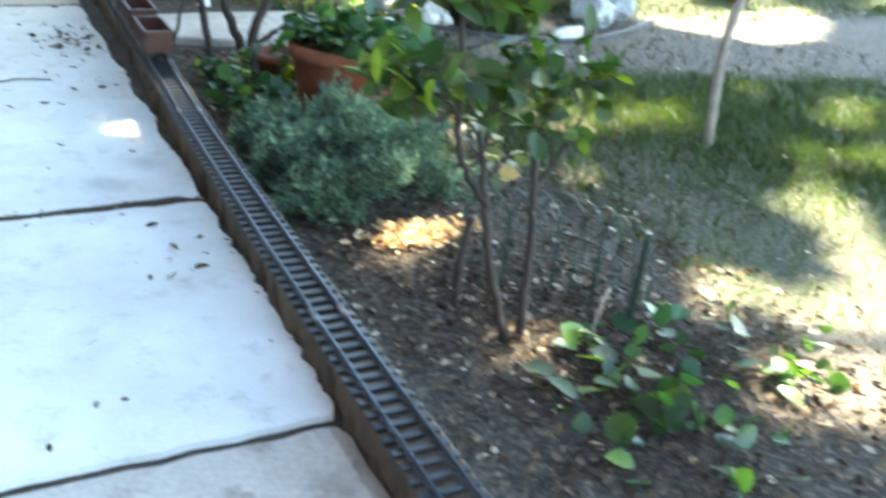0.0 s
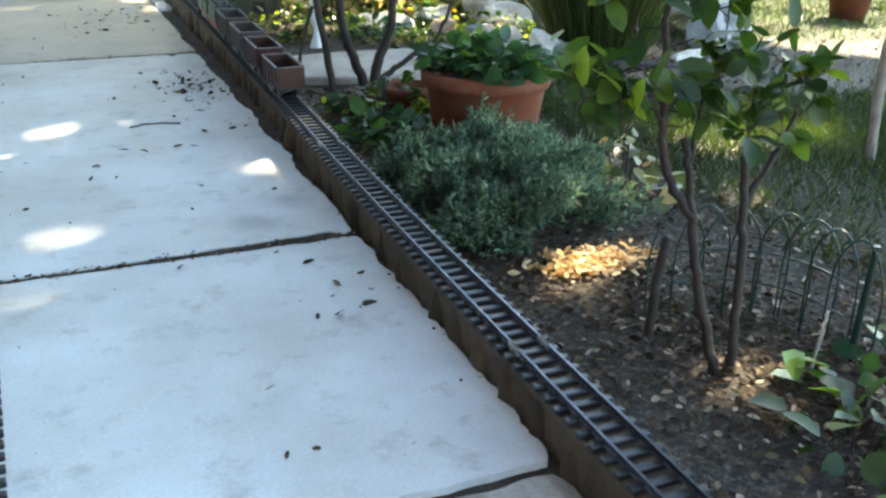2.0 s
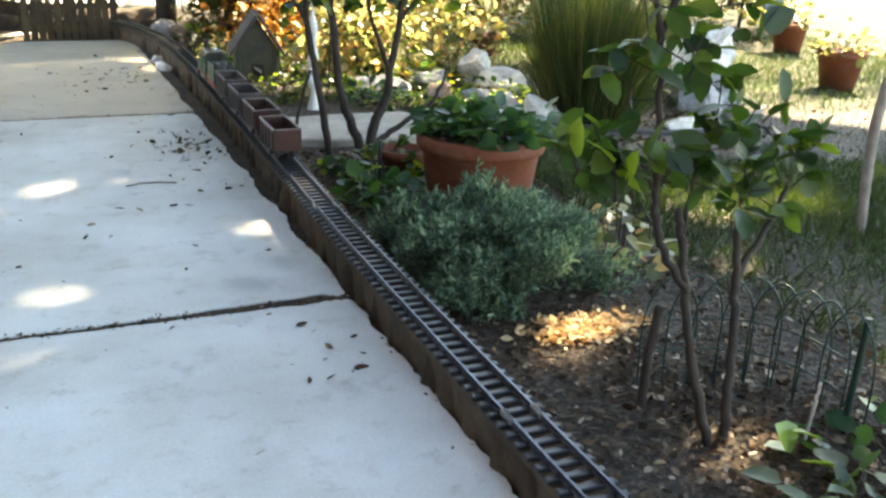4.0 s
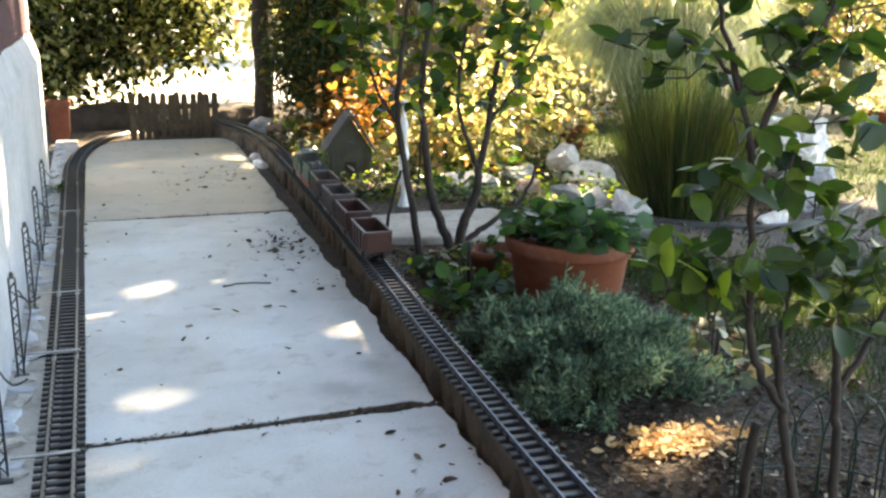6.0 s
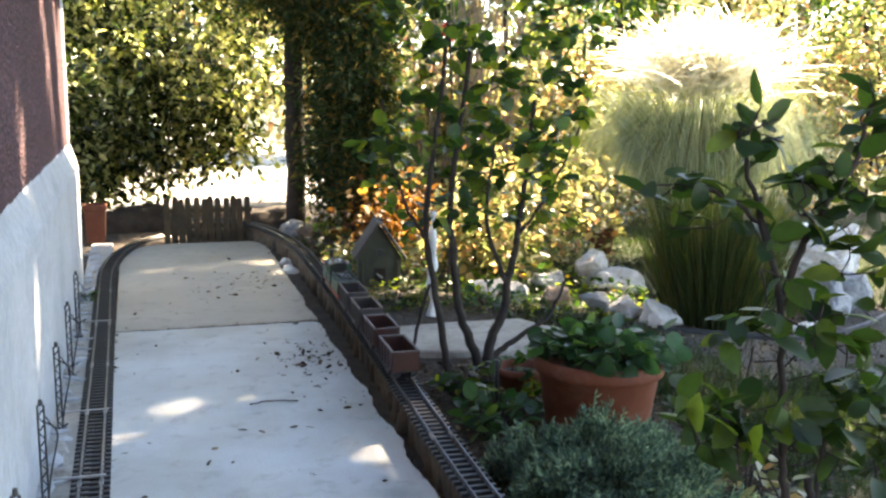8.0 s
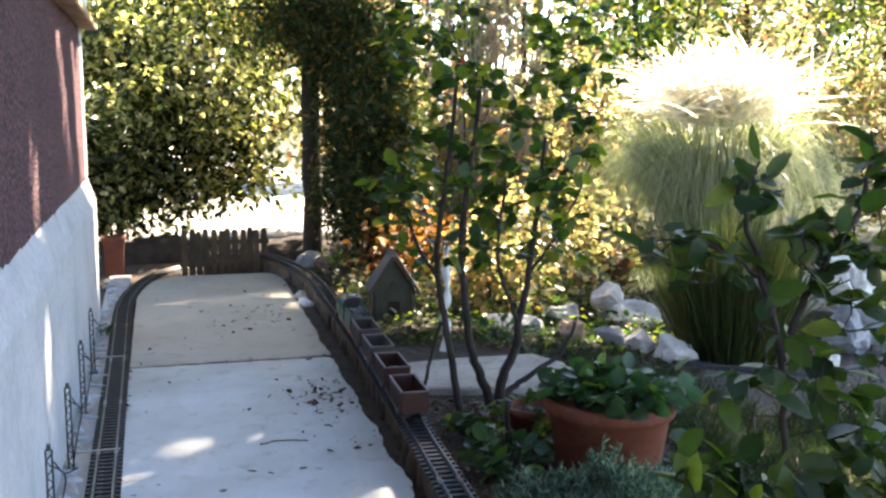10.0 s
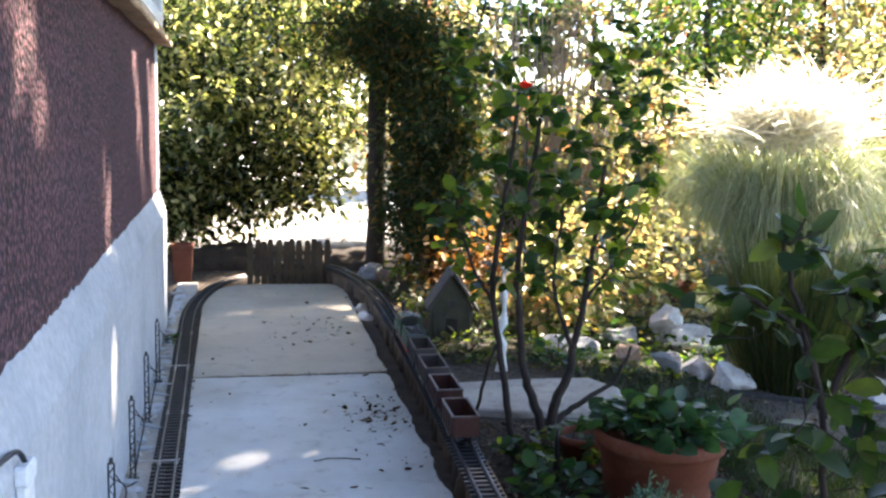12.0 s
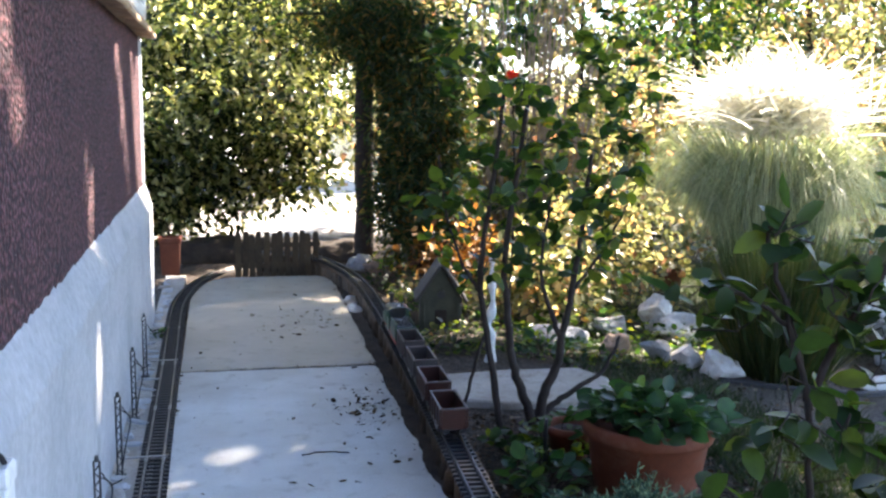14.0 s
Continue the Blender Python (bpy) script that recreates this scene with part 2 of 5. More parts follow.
L_ROSE = leafy("rose_leaf", ((0.0, (0.010, 0.030, 0.010)), (0.7, (0.034, 0.068, 0.016)), (1.0, (0.11, 0.15, 0.022))), 0.45, 0.46)
L_SHRUB = leafy("shrub_leaf", ((0.0, (0.009, 0.028, 0.010)), (0.55, (0.032, 0.07, 0.016)), (0.985, (0.17, 0.21, 0.03)), (1.0, (0.4, 0.24, 0.03))), 0.42, 0.55)
L_LAVENDER = leafy("lavender_leaf", ((0.0, (0.024, 0.056, 0.045)), (0.55, (0.075, 0.135, 0.102)), (1.0, (0.24, 0.33, 0.21))), 0.7, 0.2, (1, 1, 0.7), 0.2)
L_POT = leafy("potted_leaf", ((0.0, (0.012, 0.042, 0.02)), (0.7, (0.036, 0.095, 0.032)), (1.0, (0.13, 0.21, 0.045))), 0.34, 0.35)
# The upper stops paint sun glints: some leaves cream among the dark ones.
L_HOLLY = leafy("dark_leaf_with_glints", ((0.0, (0.008, 0.016, 0.006)), (0.45, (0.026, 0.042, 0.012)), (0.66, (0.16, 0.18, 0.06)), (1.0, (0.62, 0.61, 0.36))), 0.2, 0.55, (1, 0.97, 0.58), 0.6)
L_CYPRESS = leafy("conifer_spray", ((0.0, (0.011, 0.026, 0.011)), (0.6, (0.026, 0.05, 0.016)), (0.82, (0.075, 0.08, 0.022)), (1.0, (0.20, 0.11, 0.035))), 0.6, 0.42)
L_HEDGE = leafy("hedge_leaf", ((0.0, (0.035, 0.05, 0.02)), (0.45, (0.125, 0.14, 0.052)), (0.8, (0.34, 0.32, 0.16)), (0.92, (0.34, 0.19, 0.08)), (1.0, (0.17, 0.09, 0.06))), 0.36, 0.55, (1, 0.92, 0.74))
L_RUST = leafy("rusty_dry_leaf", ((0.0, (0.04, 0.022, 0.010)), (0.5, (0.15, 0.078, 0.028)), (1.0, (0.40, 0.25, 0.08))), 0.6, 0.45, (1, 0.8, 0.4), 0.4)
L_CANOPY = leafy("canopy_leaf", ((0.0, (0.02, 0.05, 0.012)), (1.0, (0.07, 0.12, 0.025))), 0.5, 0.25)
L_REED = leafy("reed_blade", ((0.0, (0.018, 0.032, 0.012)), (0.7, (0.046, 0.072, 0.024)), (1.0, (0.11, 0.085, 0.036))), 0.5, 0.35)
L_PAMPAS = leafy("pampas_blade", ((0.0, (0.14, 0.17, 0.10)), (0.6, (0.27, 0.30, 0.19)), (1.0, (0.48, 0.48, 0.35))), 0.5, 0.35, (0.9, 0.95, 0.6))
# White put in for the glare of sun on the top blades.
L_SUNLIT_TOP = leafy("sunlit_pampas_top", ((0.0, (0.72, 0.69, 0.6)), (1.0, (0.86, 0.84, 0.76))), 0.8, 0.62, (0.5, 0.5, 0.47), 0.1)
L_TURF = leafy("turf_blade", ((0.0, (0.008, 0.020, 0.005)), (1.0, (0.036, 0.056, 0.014))), 0.5, 0.3)
L_RED = leafy("red_flower", ((0.0, (0.5, 0.03, 0.02)), (1.0, (0.7, 0.08, 0.03))), 0.5, 0.4, (1, 0.5, 0.4))


# ------------------------------------------------------------ mesh helpers
def mesh_from(name, bm, material, smooth=False):
    me = bpy.data.meshes.new(name)
    bm.normal_update()
    bm.to_mesh(me)
    bm.free()
    me.materials.append(material)
    if smooth:
        me.polygons.foreach_set("use_smooth", [True] * len(me.polygons))
    return me


def part(name, bm, material, parent=None, label="", smooth=False, at=None):
    me = bm if isinstance(bm, bpy.types.Mesh) else mesh_from(name, bm, material, smooth)
    ob = new(name, me)
    ob.parent = parent
    if at is not None:
        ob.matrix_basis = at
    if label:
        tagged(ob, label)
    return ob


def thing(name, m, label, category, group=""):
    e = new(name)
    e.empty_display_size = 0.05
    e.matrix_basis = m
    return tagged(e, label, category, group)


def box(bm, sx, sy, sz, m=None, bevel=0.0):
    """A box centred on m, with broken edges."""
    r = bmesh.ops.create_cube(bm, size=1, matrix=(m or Matrix()) @ Matrix.Diagonal((sx, sy, sz, 1)))
    if bevel:
        es = list({e for v in r["verts"] for e in v.link_edges})
        bmesh.ops.bevel(bm, geom=es, offset=bevel, segments=1, affect="EDGES")
    return bm


def bx(sx, sy, sz, x=0, y=0, z=0, bevel=0.0, rx=0, ry=0, rz=0):
    return box(bmesh.new(), sx, sy, sz, pose(x, y, z, rx, ry, rz), bevel)


def cyl(bm, r1, r2, h, m=None, n=16):
    bmesh.ops.create_cone(bm, cap_ends=True, segments=n, radius1=r1, radius2=r2, depth=h, matrix=m or Matrix())
    return bm


def lathe(profile, n=40):
    """A turned form from (radius, height) pairs, closed on itself where the profile closes."""
    bm = bmesh.new()
    rings = [[bm.verts.new((r * math.cos(2 * math.pi * k / n), r * math.sin(2 * math.pi * k / n), z)) for k in range(n)] for r, z in profile]
    for a, b in zip(rings, rings[1:]):
        for k in range(n):
            bm.faces.new((a[k], a[(k + 1) % n], b[(k + 1) % n], b[k]))
    bm.faces.new(rings[0][::-1])
    bm.faces.new(rings[-1])
    bmesh.ops.recalc_face_normals(bm, faces=bm.faces)
    return bm


def tube(bm, pts, radii, n=7):
    """A tapered tube through points."""
    pts = [Vector(p) for p in pts]
    rings = []
    for i, p in enumerate(pts):
        d = (pts[min(i + 1, len(pts) - 1)] - pts[max(i - 1, 0)]).normalized()
        a = d.cross(Vector((0.3, 0.9, 0.2))).normalized()
        b = d.cross(a)
        r = radii[i] if isinstance(radii, (list, tuple)) else radii
        rings.append([bm.verts.new(p + r * (math.cos(2 * math.pi * k / n) * a + math.sin(2 * math.pi * k / n) * b)) for k in range(n)])
    for p, q in zip(rings, rings[1:]):
        for k in range(n):
            bm.faces.new((p[k], p[(k + 1) % n], q[(k + 1) % n], q[k]))
    bm.faces.new(rings[0][::-1])
    bm.faces.new(rings[-1])
    return bm


def bent(points, steps=6, wobble=0.0, rng=random):
    """A smooth line through points, with a little wobble."""
    pts = [Vector(p) for p in points]
    out = []
    for i in range(len(pts) - 1):
        p0, p1, p2, p3 = pts[max(i - 1, 0)], pts[i], pts[i + 1], pts[min(i + 2, len(pts) - 1)]
        for k in range(steps):
            t = k / steps
            q = 0.5 * ((2 * p1) + (p2 - p0) * t + (2 * p0 - 5 * p1 + 4 * p2 - p3) * t * t + (3 * p1 - p0 - 3 * p2 + p3) * t ** 3)
            out.append(q + Vector((rng.uniform(-1, 1), rng.uniform(-1, 1), rng.uniform(-1, 1))) * wobble)
    return out + [pts[-1]]


def quads_mesh(name, verts, quads, material):
    me = bpy.data.meshes.new(name)
    verts = np.asarray(verts, dtype=np.float32).reshape(-1, 3)
    quads = np.asarray(quads, dtype=np.int32).reshape(-1, 4)
    me.vertices.add(len(verts))
    me.vertices.foreach_set("co", verts.ravel())
    me.loops.add(quads.size)
    me.loops.foreach_set("vertex_index", quads.ravel())
    me.polygons.add(len(quads))
    me.polygons.foreach_set("loop_start", np.arange(0, quads.size, 4, dtype=np.int32))
    me.update(calc_edges=True)
    me.validate()
    me.materials.append(material)
    return me


def unit(v):
    return v / np.maximum(np.linalg.norm(v, axis=1, keepdims=True), 1e-6)


def leaves(name, pos, out, size, material, wide=0.6, fold=0.25, droop=0.2, seed=1):
    """Many folded leaves: pos (n,3) their bases, out (n,3) where they point, size (n,) their lengths."""
    rng = np.random.default_rng(seed)
    pos, out = np.asarray(pos, float), unit(np.asarray(out, float))
    n = len(pos)
    size = np.broadcast_to(size, (n,)).reshape(n, 1)
    up = unit(rng.normal(0, 0.55, (n, 3)) + (0, 0, 1))
    side = unit(np.cross(out, up))
    nor = np.cross(side, out)
    w = wide * 0.5 * size * rng.uniform(0.85, 1.15, (n, 1))
    f = fold * w
    v = np.empty((n, 6, 3))
    v[:, 0] = pos
    v[:, 3] = pos + out * size - nor * droop * size
    a, b = pos + out * size * 0.30, pos + out * size * 0.70 - nor * droop * 0.4 * size
    v[:, 1], v[:, 5] = a - side * w * 0.95 + nor * f, a + side * w * 0.95 + nor * f
    v[:, 2], v[:, 4] = b - side * w * 0.85 + nor * f, b + side * w * 0.85 + nor * f
    base = np.arange(n)[:, None] * 6
    q = np.concatenate([base + np.array([[0, 3, 2, 1]]), base + np.array([[0, 5, 4, 3]])], 1)
    return quads_mesh(name, v, q, material)


def broad_leaves(name, pos, out, size, material, wide=0.7, fold=0.2, droop=0.2, seed=1):
    """Broad leaves with a rounded outline, folded along the midrib and curling at the tip."""
    rng = np.random.default_rng(seed)
    pos, out = np.asarray(pos, float), unit(np.asarray(out, float))
    n = len(pos)
    size = np.broadcast_to(size, (n,)).reshape(n, 1)
    side = unit(np.cross(out, unit(rng.normal(0, 0.55, (n, 3)) + (0, 0, 1))))
    nor = np.cross(side, out)
    w = wide * 0.5 * size * rng.uniform(0.85, 1.15, (n, 1))
    curl = droop * rng.uniform(0.3, 1.6, (n, 1)) * size
    v = np.empty((n, 9, 3))
    v[:, 0], v[:, 1], v[:, 2] = pos, pos + out * size * 0.5 - nor * curl * 0.2, pos + out * size - nor * curl
    for k, (f, g) in enumerate(((0.16, 0.72), (0.46, 1.0), (0.78, 0.68))):
        c = pos + out * size * f - nor * curl * f * f
        v[:, 3 + k] = c - side * w * g + nor * fold * w * g
        v[:, 6 + k] = c + side * w * g + nor * fold * w * g * rng.uniform(0.5, 1.5, (n, 1))
    base = np.arange(n)[:, None] * 9
    q = np.concatenate([base + np.array([f]) for f in ((0, 1, 4, 3), (1, 2, 5, 4), (0, 6, 7, 1), (1, 7, 8, 2))], 1)
    return quads_mesh(name, v, q, material)


def blades(name, base, tip, width, material, sag=0.3, steps=4, seed=1):
    """Arching strips: base (n,3) to tip (n,3), bowed upward by sag."""
    rng = np.random.default_rng(seed)
    base, tip = np.asarray(base, float), np.asarray(tip, float)
    n = len(base)
    d = tip - base
    side = unit(np.cross(d, rng.normal(0, 1, (n, 3)))) * np.broadcast_to(width, (n,)).reshape(n, 1) * 0.5
    v = np.empty((n, steps + 1, 2, 3))
    for k in range(steps + 1):
        t = k / steps
        c = base + d * t + np.array([0, 0, 1.0]) * (4 * t * (1 - t)) * sag * np.linalg.norm(d, axis=1, keepdims=True) * 0.5
        s = side * (1 - 0.85 * t)
        v[:, k, 0], v[:, k, 1] = c - s, c + s
    b = np.arange(n)[:, None] * (steps + 1) * 2
    q = np.concatenate([b + np.array([[2 * k, 2 * k + 1, 2 * k + 3, 2 * k + 2]]) for k in range(steps)], 1)
    return quads_mesh(name, v, q, material)


def clumped(rng, clumps, per, radius, flat=0.7):
    """Leaf bases gathered round clump centres, and the way each points."""
    c = np.repeat(np.asarray(clumps, float), per, axis=0)
    d = rng.normal(0, 1, (len(c), 3))
    d[:, 2] *= flat
    p = c + d * radius * 0.55
    o = unit(d) + rng.normal(0, 0.5, d.shape) + (0, 0, -0.15)
    return p, o


GAPS = []


def open_gaps(p, q, origin, low=2.0, more=0.055):
    """Removes leaves on the line from each GAPS spot to the sun, so that sunlight lands there."""
    s = np.array(SUN_TO)
    world_p = p + np.array(origin)
    keep = np.ones(len(p), bool)
    for gx, gy, gz, r in GAPS:
        d = world_p - np.array((gx, gy, gz))
        wide = more if gx > 0.66 else 0.035 if gx > -0.2 else 0.06
        along_sun = d @ s
        off = np.linalg.norm(d - along_sun[:, None] * s, axis=1)
        keep &= ~((off < r + wide) & (world_p[:, 2] > low))
    return p[keep], q[keep]


def in_blob(rng, n, centre, radii, shell=0.45):
    """Points in the outer part of a lumpy ellipsoid."""
    d = unit(rng.normal(0, 1, (n, 3)))
    r = shell + (1 - shell) * rng.random((n, 1)) ** 0.6
    lump = 1 + 0.18 * np.sin(d[:, :1] * 7 + centre[0] * 3) + 0.15 * np.sin(d[:, 1:2] * 6 + 1.3) + 0.15 * np.sin(d[:, 2:] * 8 + 0.7)
    return np.asarray(centre) + d * r * lump * np.asarray(radii)


# ------------------------------------------------------------ setting
def ground_height(x, y):
    z = -0.035
    if x > 0.62:
        z += 0.012
    if x > 1.2:
        z -= 0.062 * (min(x, 4.0) - 1.2)
    return z + 0.012 * noise.noise((x * 2.2, y * 2.2, 0)) * (1 if x > 0.75 else 0.3)


def build_ground():
    xs = sorted({*[round(-3 + 0.12 * i, 3) for i in range(84)], *[7.2 + 1.5 ** k for k in range(14)], *[-3.2 - 1.5 ** k for k in range(14)], 0.61, 0.63})
    ys = sorted({*[round(-2 + 0.12 * i, 3) for i in range(112)], *[11.5 + 1.5 ** k for k in range(14)], *[-2.2 - 1.5 ** k for k in range(14)]})
    v = [(x, y, ground_height(x, y)) for y in ys for x in xs]
    w = len(xs)
    q = [(j * w + i, j * w + i + 1, (j + 1) * w + i + 1, (j + 1) * w + i) for j in range(len(ys) - 1) for i in range(w - 1)]
    ob = new("ground", quads_mesh("ground", v, q, M_GROUND))
    ob.data.polygons.foreach_set("use_smooth", [True] * len(ob.data.polygons))
    tagged(ob, "bare soil, turf and sandy dirt of a shaded garden", "ground", kind="structure")


build_ground()

pavement = tagged(new("pavement"), "pale weathered concrete garden path in cracked slabs", "path", kind="structure")


def slab(y0, y1, rough0, rough1, round_far=0.0, top=0.0, material=None, x0=-0.10, x1=0.641, seed=0.0, open_gap=0.0):
    """One cast slab with a ragged outer edge and broken corners."""
    bm = bmesh.new()
    edge = []
    n = 90
    for k in range(n + 1):
        y = y0 + (y1 - y0) * k / n
        x = x1 + 0.013 * noise.noise((y * 5, seed, 1.0)) + 0.009 * noise.noise((y * 19, seed, 2.0)) + 0.005 * noise.noise((y * 60, seed, 4.0))
        d = min(y - y0, y1 - y)
        x -= 0.014 * max(0, 1 - d / 0.03) * (1 if y < (y0 + y1) / 2 or not round_far else 0)
        if round_far and y1 - y < round_far:
            t = 1 - (y1 - y) / round_far
            x -= round_far * 0.2 * (1 - math.sqrt(max(0, 1 - t * t)))
        edge.append((x, y))
    far = [(x1 - 0.02 + (x0 - x1 + 0.04) * k / 30, y1 + rough1 * noise.noise((k * 0.4, seed, 5.0))) for k in range(1, 30)]
    if round_far:
        far = [(p[0], p[1]) for p in far if x0 + round_far * 0.45 < p[0] < x1 - round_far * 0.18]
    left = []
    for k in range(n + 1):
        y = y1 + (y0 - y1) * k / n
        x = x0 + 0.004 * noise.noise((y * 9, seed, 7.0)) - 0.0245 * (y - 2.9)
        if round_far and y1 - y < round_far * 1.3:
            t = 1 - (y1 - y) / (round_far * 1.3)
            x += round_far * 0.62 * (1 - math.sqrt(max(0, 1 - t * t)))
        left.append((x, y))
    left_x = x0 - 0.0245 * (y0 - 2.9)
    near = [(left_x + (x1 - 0.03 - left_x) * k / 30, y0 + rough0 * noise.noise((k * 0.4, seed, 9.0)) + open_gap * max(0, k - 9) / 20) for k in range(1, 30)]
    loop = edge + far + left + near
    vs = [bm.verts.new((x, y, top)) for x, y in loop]
    f = bm.faces.new(vs)
    f.normal_update()
    r = bmesh.ops.extrude_face_region(bm, geom=[f])
    for g in r["geom"]:
        if isinstance(g, bmesh.types.BMVert):
            g.co.z -= 0.06
    bmesh.ops.recalc_face_normals(bm, faces=bm.faces)
    return part("slab", bm, material or M_CONCRETE, pavement)


slab(4.044, 6.11, 0.012, 0.006, round_far=0.42, material=M_CONCRETE_OLD, seed=1)
slab(2.085, 4.022, 0.008, 0.007, seed=2, open_gap=0.026)
slab(1.212, 2.066, 0.008, 0.008, seed=3)
slab(-1.4, 1.197, 0.01, 0.008, top=-0.012, material=M_OLDCONC, seed=4)

part("joint_soil", bx(0.74, 0.07, 0.03, 0.268, 2.085, -0.018), M_SOIL, pavement, "dark soil filling the slab joint")
part("joint_soil", bx(0.77, 0.06, 0.03, 0.252, 4.033, -0.019), M_SOIL, pavement, "dark soil filling the slab joint")
part("joint_soil", bx(0.71, 0.03, 0.03, 0.285, 1.204, -0.028), M_SOIL, pavement, "dark soil filling the slab joint")
part("edge_soil", bx(0.09, 6.6, 0.03, 0.66, 2.75, -0.027), M_SOIL, pavement, "dark soil along the broken slab edge")

# house
HX, YAW, YC = -0.172, 1.547, 5.05


def wall_x(y):
    return HX - 0.027 * y


house = tagged(new("wall_house"), "house wall of red roughcast over a white rendered plinth", "wall", kind="structure")
house.matrix_basis = pose(0, 0, 0, 0, 0, YAW)
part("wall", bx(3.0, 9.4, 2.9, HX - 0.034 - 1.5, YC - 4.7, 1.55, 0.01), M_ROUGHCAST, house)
# Unseen overhang, added to dim the skylight on the wall and the path.
part("shade_eaves", bx(3.4, 9.8, 0.12, HX - 1.42, YC - 4.75, 3.03, 0.02), M_WHITEPAINT, house, "unseen white overhang added to dim the skylight on wall and path")


def build_plinth():
    bm = bmesh.new()
    prof = [(0.0, -0.1), (0.001, 0.30), (0.002, 0.545), (-0.006, 0.572), (-0.028, 0.642), (-0.040, 0.662), (-0.040, -0.1)]
    ys = [-4.4 + (YC + 4.42) * k / 320 for k in range(321)]
    rings = [[bm.verts.new((HX + px + 0.004 * noise.noise((y * 5, pz * 6, 0)), y, pz + (0.012 * noise.noise((y * 7, 3, pz * 3)) + 0.012 * noise.noise((y * 31, 5, pz * 9)) if pz > 0.5 else 0))) for px, pz in prof] for y in ys]
    for a, b in zip(rings, rings[1:]):
        for k in range(len(prof)):
            j = (k + 1) % len(prof)
            bm.faces.new((a[k], b[k], b[j], a[j]))
    bm.faces.new(rings[0])
    bm.faces.new(rings[-1][::-1])
    bmesh.ops.recalc_face_normals(bm, faces=bm.faces)
    return bm


part("plinth", build_plinth(), M_PLINTH, house, "whitewashed render plinth with a rough upper edge")
part("corner_band", bx(0.10, 0.115, 2.24, HX - 0.078, YC - 0.047, 1.78, 0.008), M_PLINTH, house, "pale corner band")
ledge = tagged(new("trim_ledge"), "worn tile ledge under the window", "ledge", kind="structure")
ledge.matrix_basis = pose(0, 0, 0, 0, 0, YAW)
for k in range(16):
    y = YC + 0.01 - 0.29 * k
    part("tile", bx(0.10, 0.284, 0.028, HX - 0.008, y - 0.145, 1.350 + 0.003 * (k % 3), 0.006, ry=6), M_LEDGE, ledge)
window = tagged(new("window_1"), "white framed house window above the ledge", "window", kind="structure")
window.matrix_basis = pose(0, 0, 0, 0, 0, YAW)
for y0, y1 in ((1.7, 4.72),):
    part("window_frame", bx(0.05, y1 - y0, 0.06, HX - 0.005, (y0 + y1) / 2, 1.42, 0.006), M_WHITEPAINT, window)
    part("window_frame", bx(0.05, y1 - y0, 0.06, HX - 0.005, (y0 + y1) / 2, 2.42, 0.006), M_WHITEPAINT, window)
    for y in (y0, (y0 + y1) / 2, y1):
        part("window_frame", bx(0.048, 0.07, 1.0, HX - 0.004, y, 1.92, 0.006), M_WHITEPAINT, window)
    for k in range(2):
        part("pane", bx(0.006, (y1 - y0) / 2 - 0.08, 0.94, HX - 0.015, y0 + (y1 - y0) * (0.25 + 0.5 * k), 1.92), M_GLASS, window)

# rubble strip between wall and track
rng = random.Random(4)
strip = tagged(new("gravel_strip"), "narrow strip of broken white mortar along the wall", "rubble", kind="structure")
strip.matrix_basis = pose(0, 0, 0, 0, 0, YAW)
part("base", bx(0.12, 7.2, 0.05, HX + 0.055, 2.6, -0.022, 0.004), M_OLDCONC, strip)


def lump(sx, sy, sz, seed, amount=0.22, sub=2, flat=None):
    bm = bmesh.new()
    bmesh.ops.create_icosphere(bm, subdivisions=sub, radius=1)
    for v in bm.verts:
        c = v.co.copy()
        k = 1 + amount * noise.noise(c * 1.3 + Vector((seed, 0, 0))) + amount * 0.6 * noise.noise(c * 3.1 + Vector((0, seed, 0)))
        q = Vector([math.copysign(abs(a) ** 0.72, a) for a in c]) * k
        v.co = Vector((q.x * sx, q.y * sy, q.z * sz))
    return bm


rubble = [mesh_from("mortar_lump", lump(0.018, 0.022, 0.012, s, 0.4, 1), M_OLDCONC if s % 2 else M_PLINTH) for s in range(5)]
for k in range(60):
    y = 1.9 + k * 0.07 + rng.uniform(-0.015, 0.015)
    part("mortar_lump", rubble[k % 5], None, strip, at=pose(HX + rng.uniform(0.012, 0.04), y, 0.007, 0, 0, rng.uniform(0, 360)) @ Matrix.Diagonal((rng.uniform(0.5, 1.5), rng.uniform(0.5, 2.2), rng.uniform(0.4, 0.9), 1)))


# ------------------------------------------------------------ railway
L_PATH = bent([(-0.085, 1.0, 0), (-0.115, 2.2, 0), (-0.146, 3.2, 0), (-0.176, 4.1, 0), (-0.210, 5.05, 0), (-0.205, 5.45, 0), (-0.165, 5.82, 0), (-0.085, 6.12, 0), (0.04, 6.36, 0), (0.22, 6.50, 0)], 40)
R_PATH = bent([(0.660, 0.3, 0), (0.668, 1.3, 0), (0.682, 2.2, 0), (0.706, 2.9, 0), (0.728, 3.6, 0), (0.742, 4.2, 0), (0.748, 4.8, 0), (0.740, 5.3, 0), (0.70, 5.75, 0), (0.61, 6.12, 0), (0.46, 6.38, 0), (0.22, 6.50, 0)], 34)


def along(path, step):
    """Evenly spaced points and headings on a line."""
    out, acc, nxt = [], 0.0, 0.0
    for a, b in zip(path, path[1:]):
        d = (b - a).length
        while nxt <= acc + d:
            t = (nxt - acc) / d
            h = (b - a).normalized()
            out.append((a + (b - a) * t, h))
            nxt += step
        acc += d
    return out


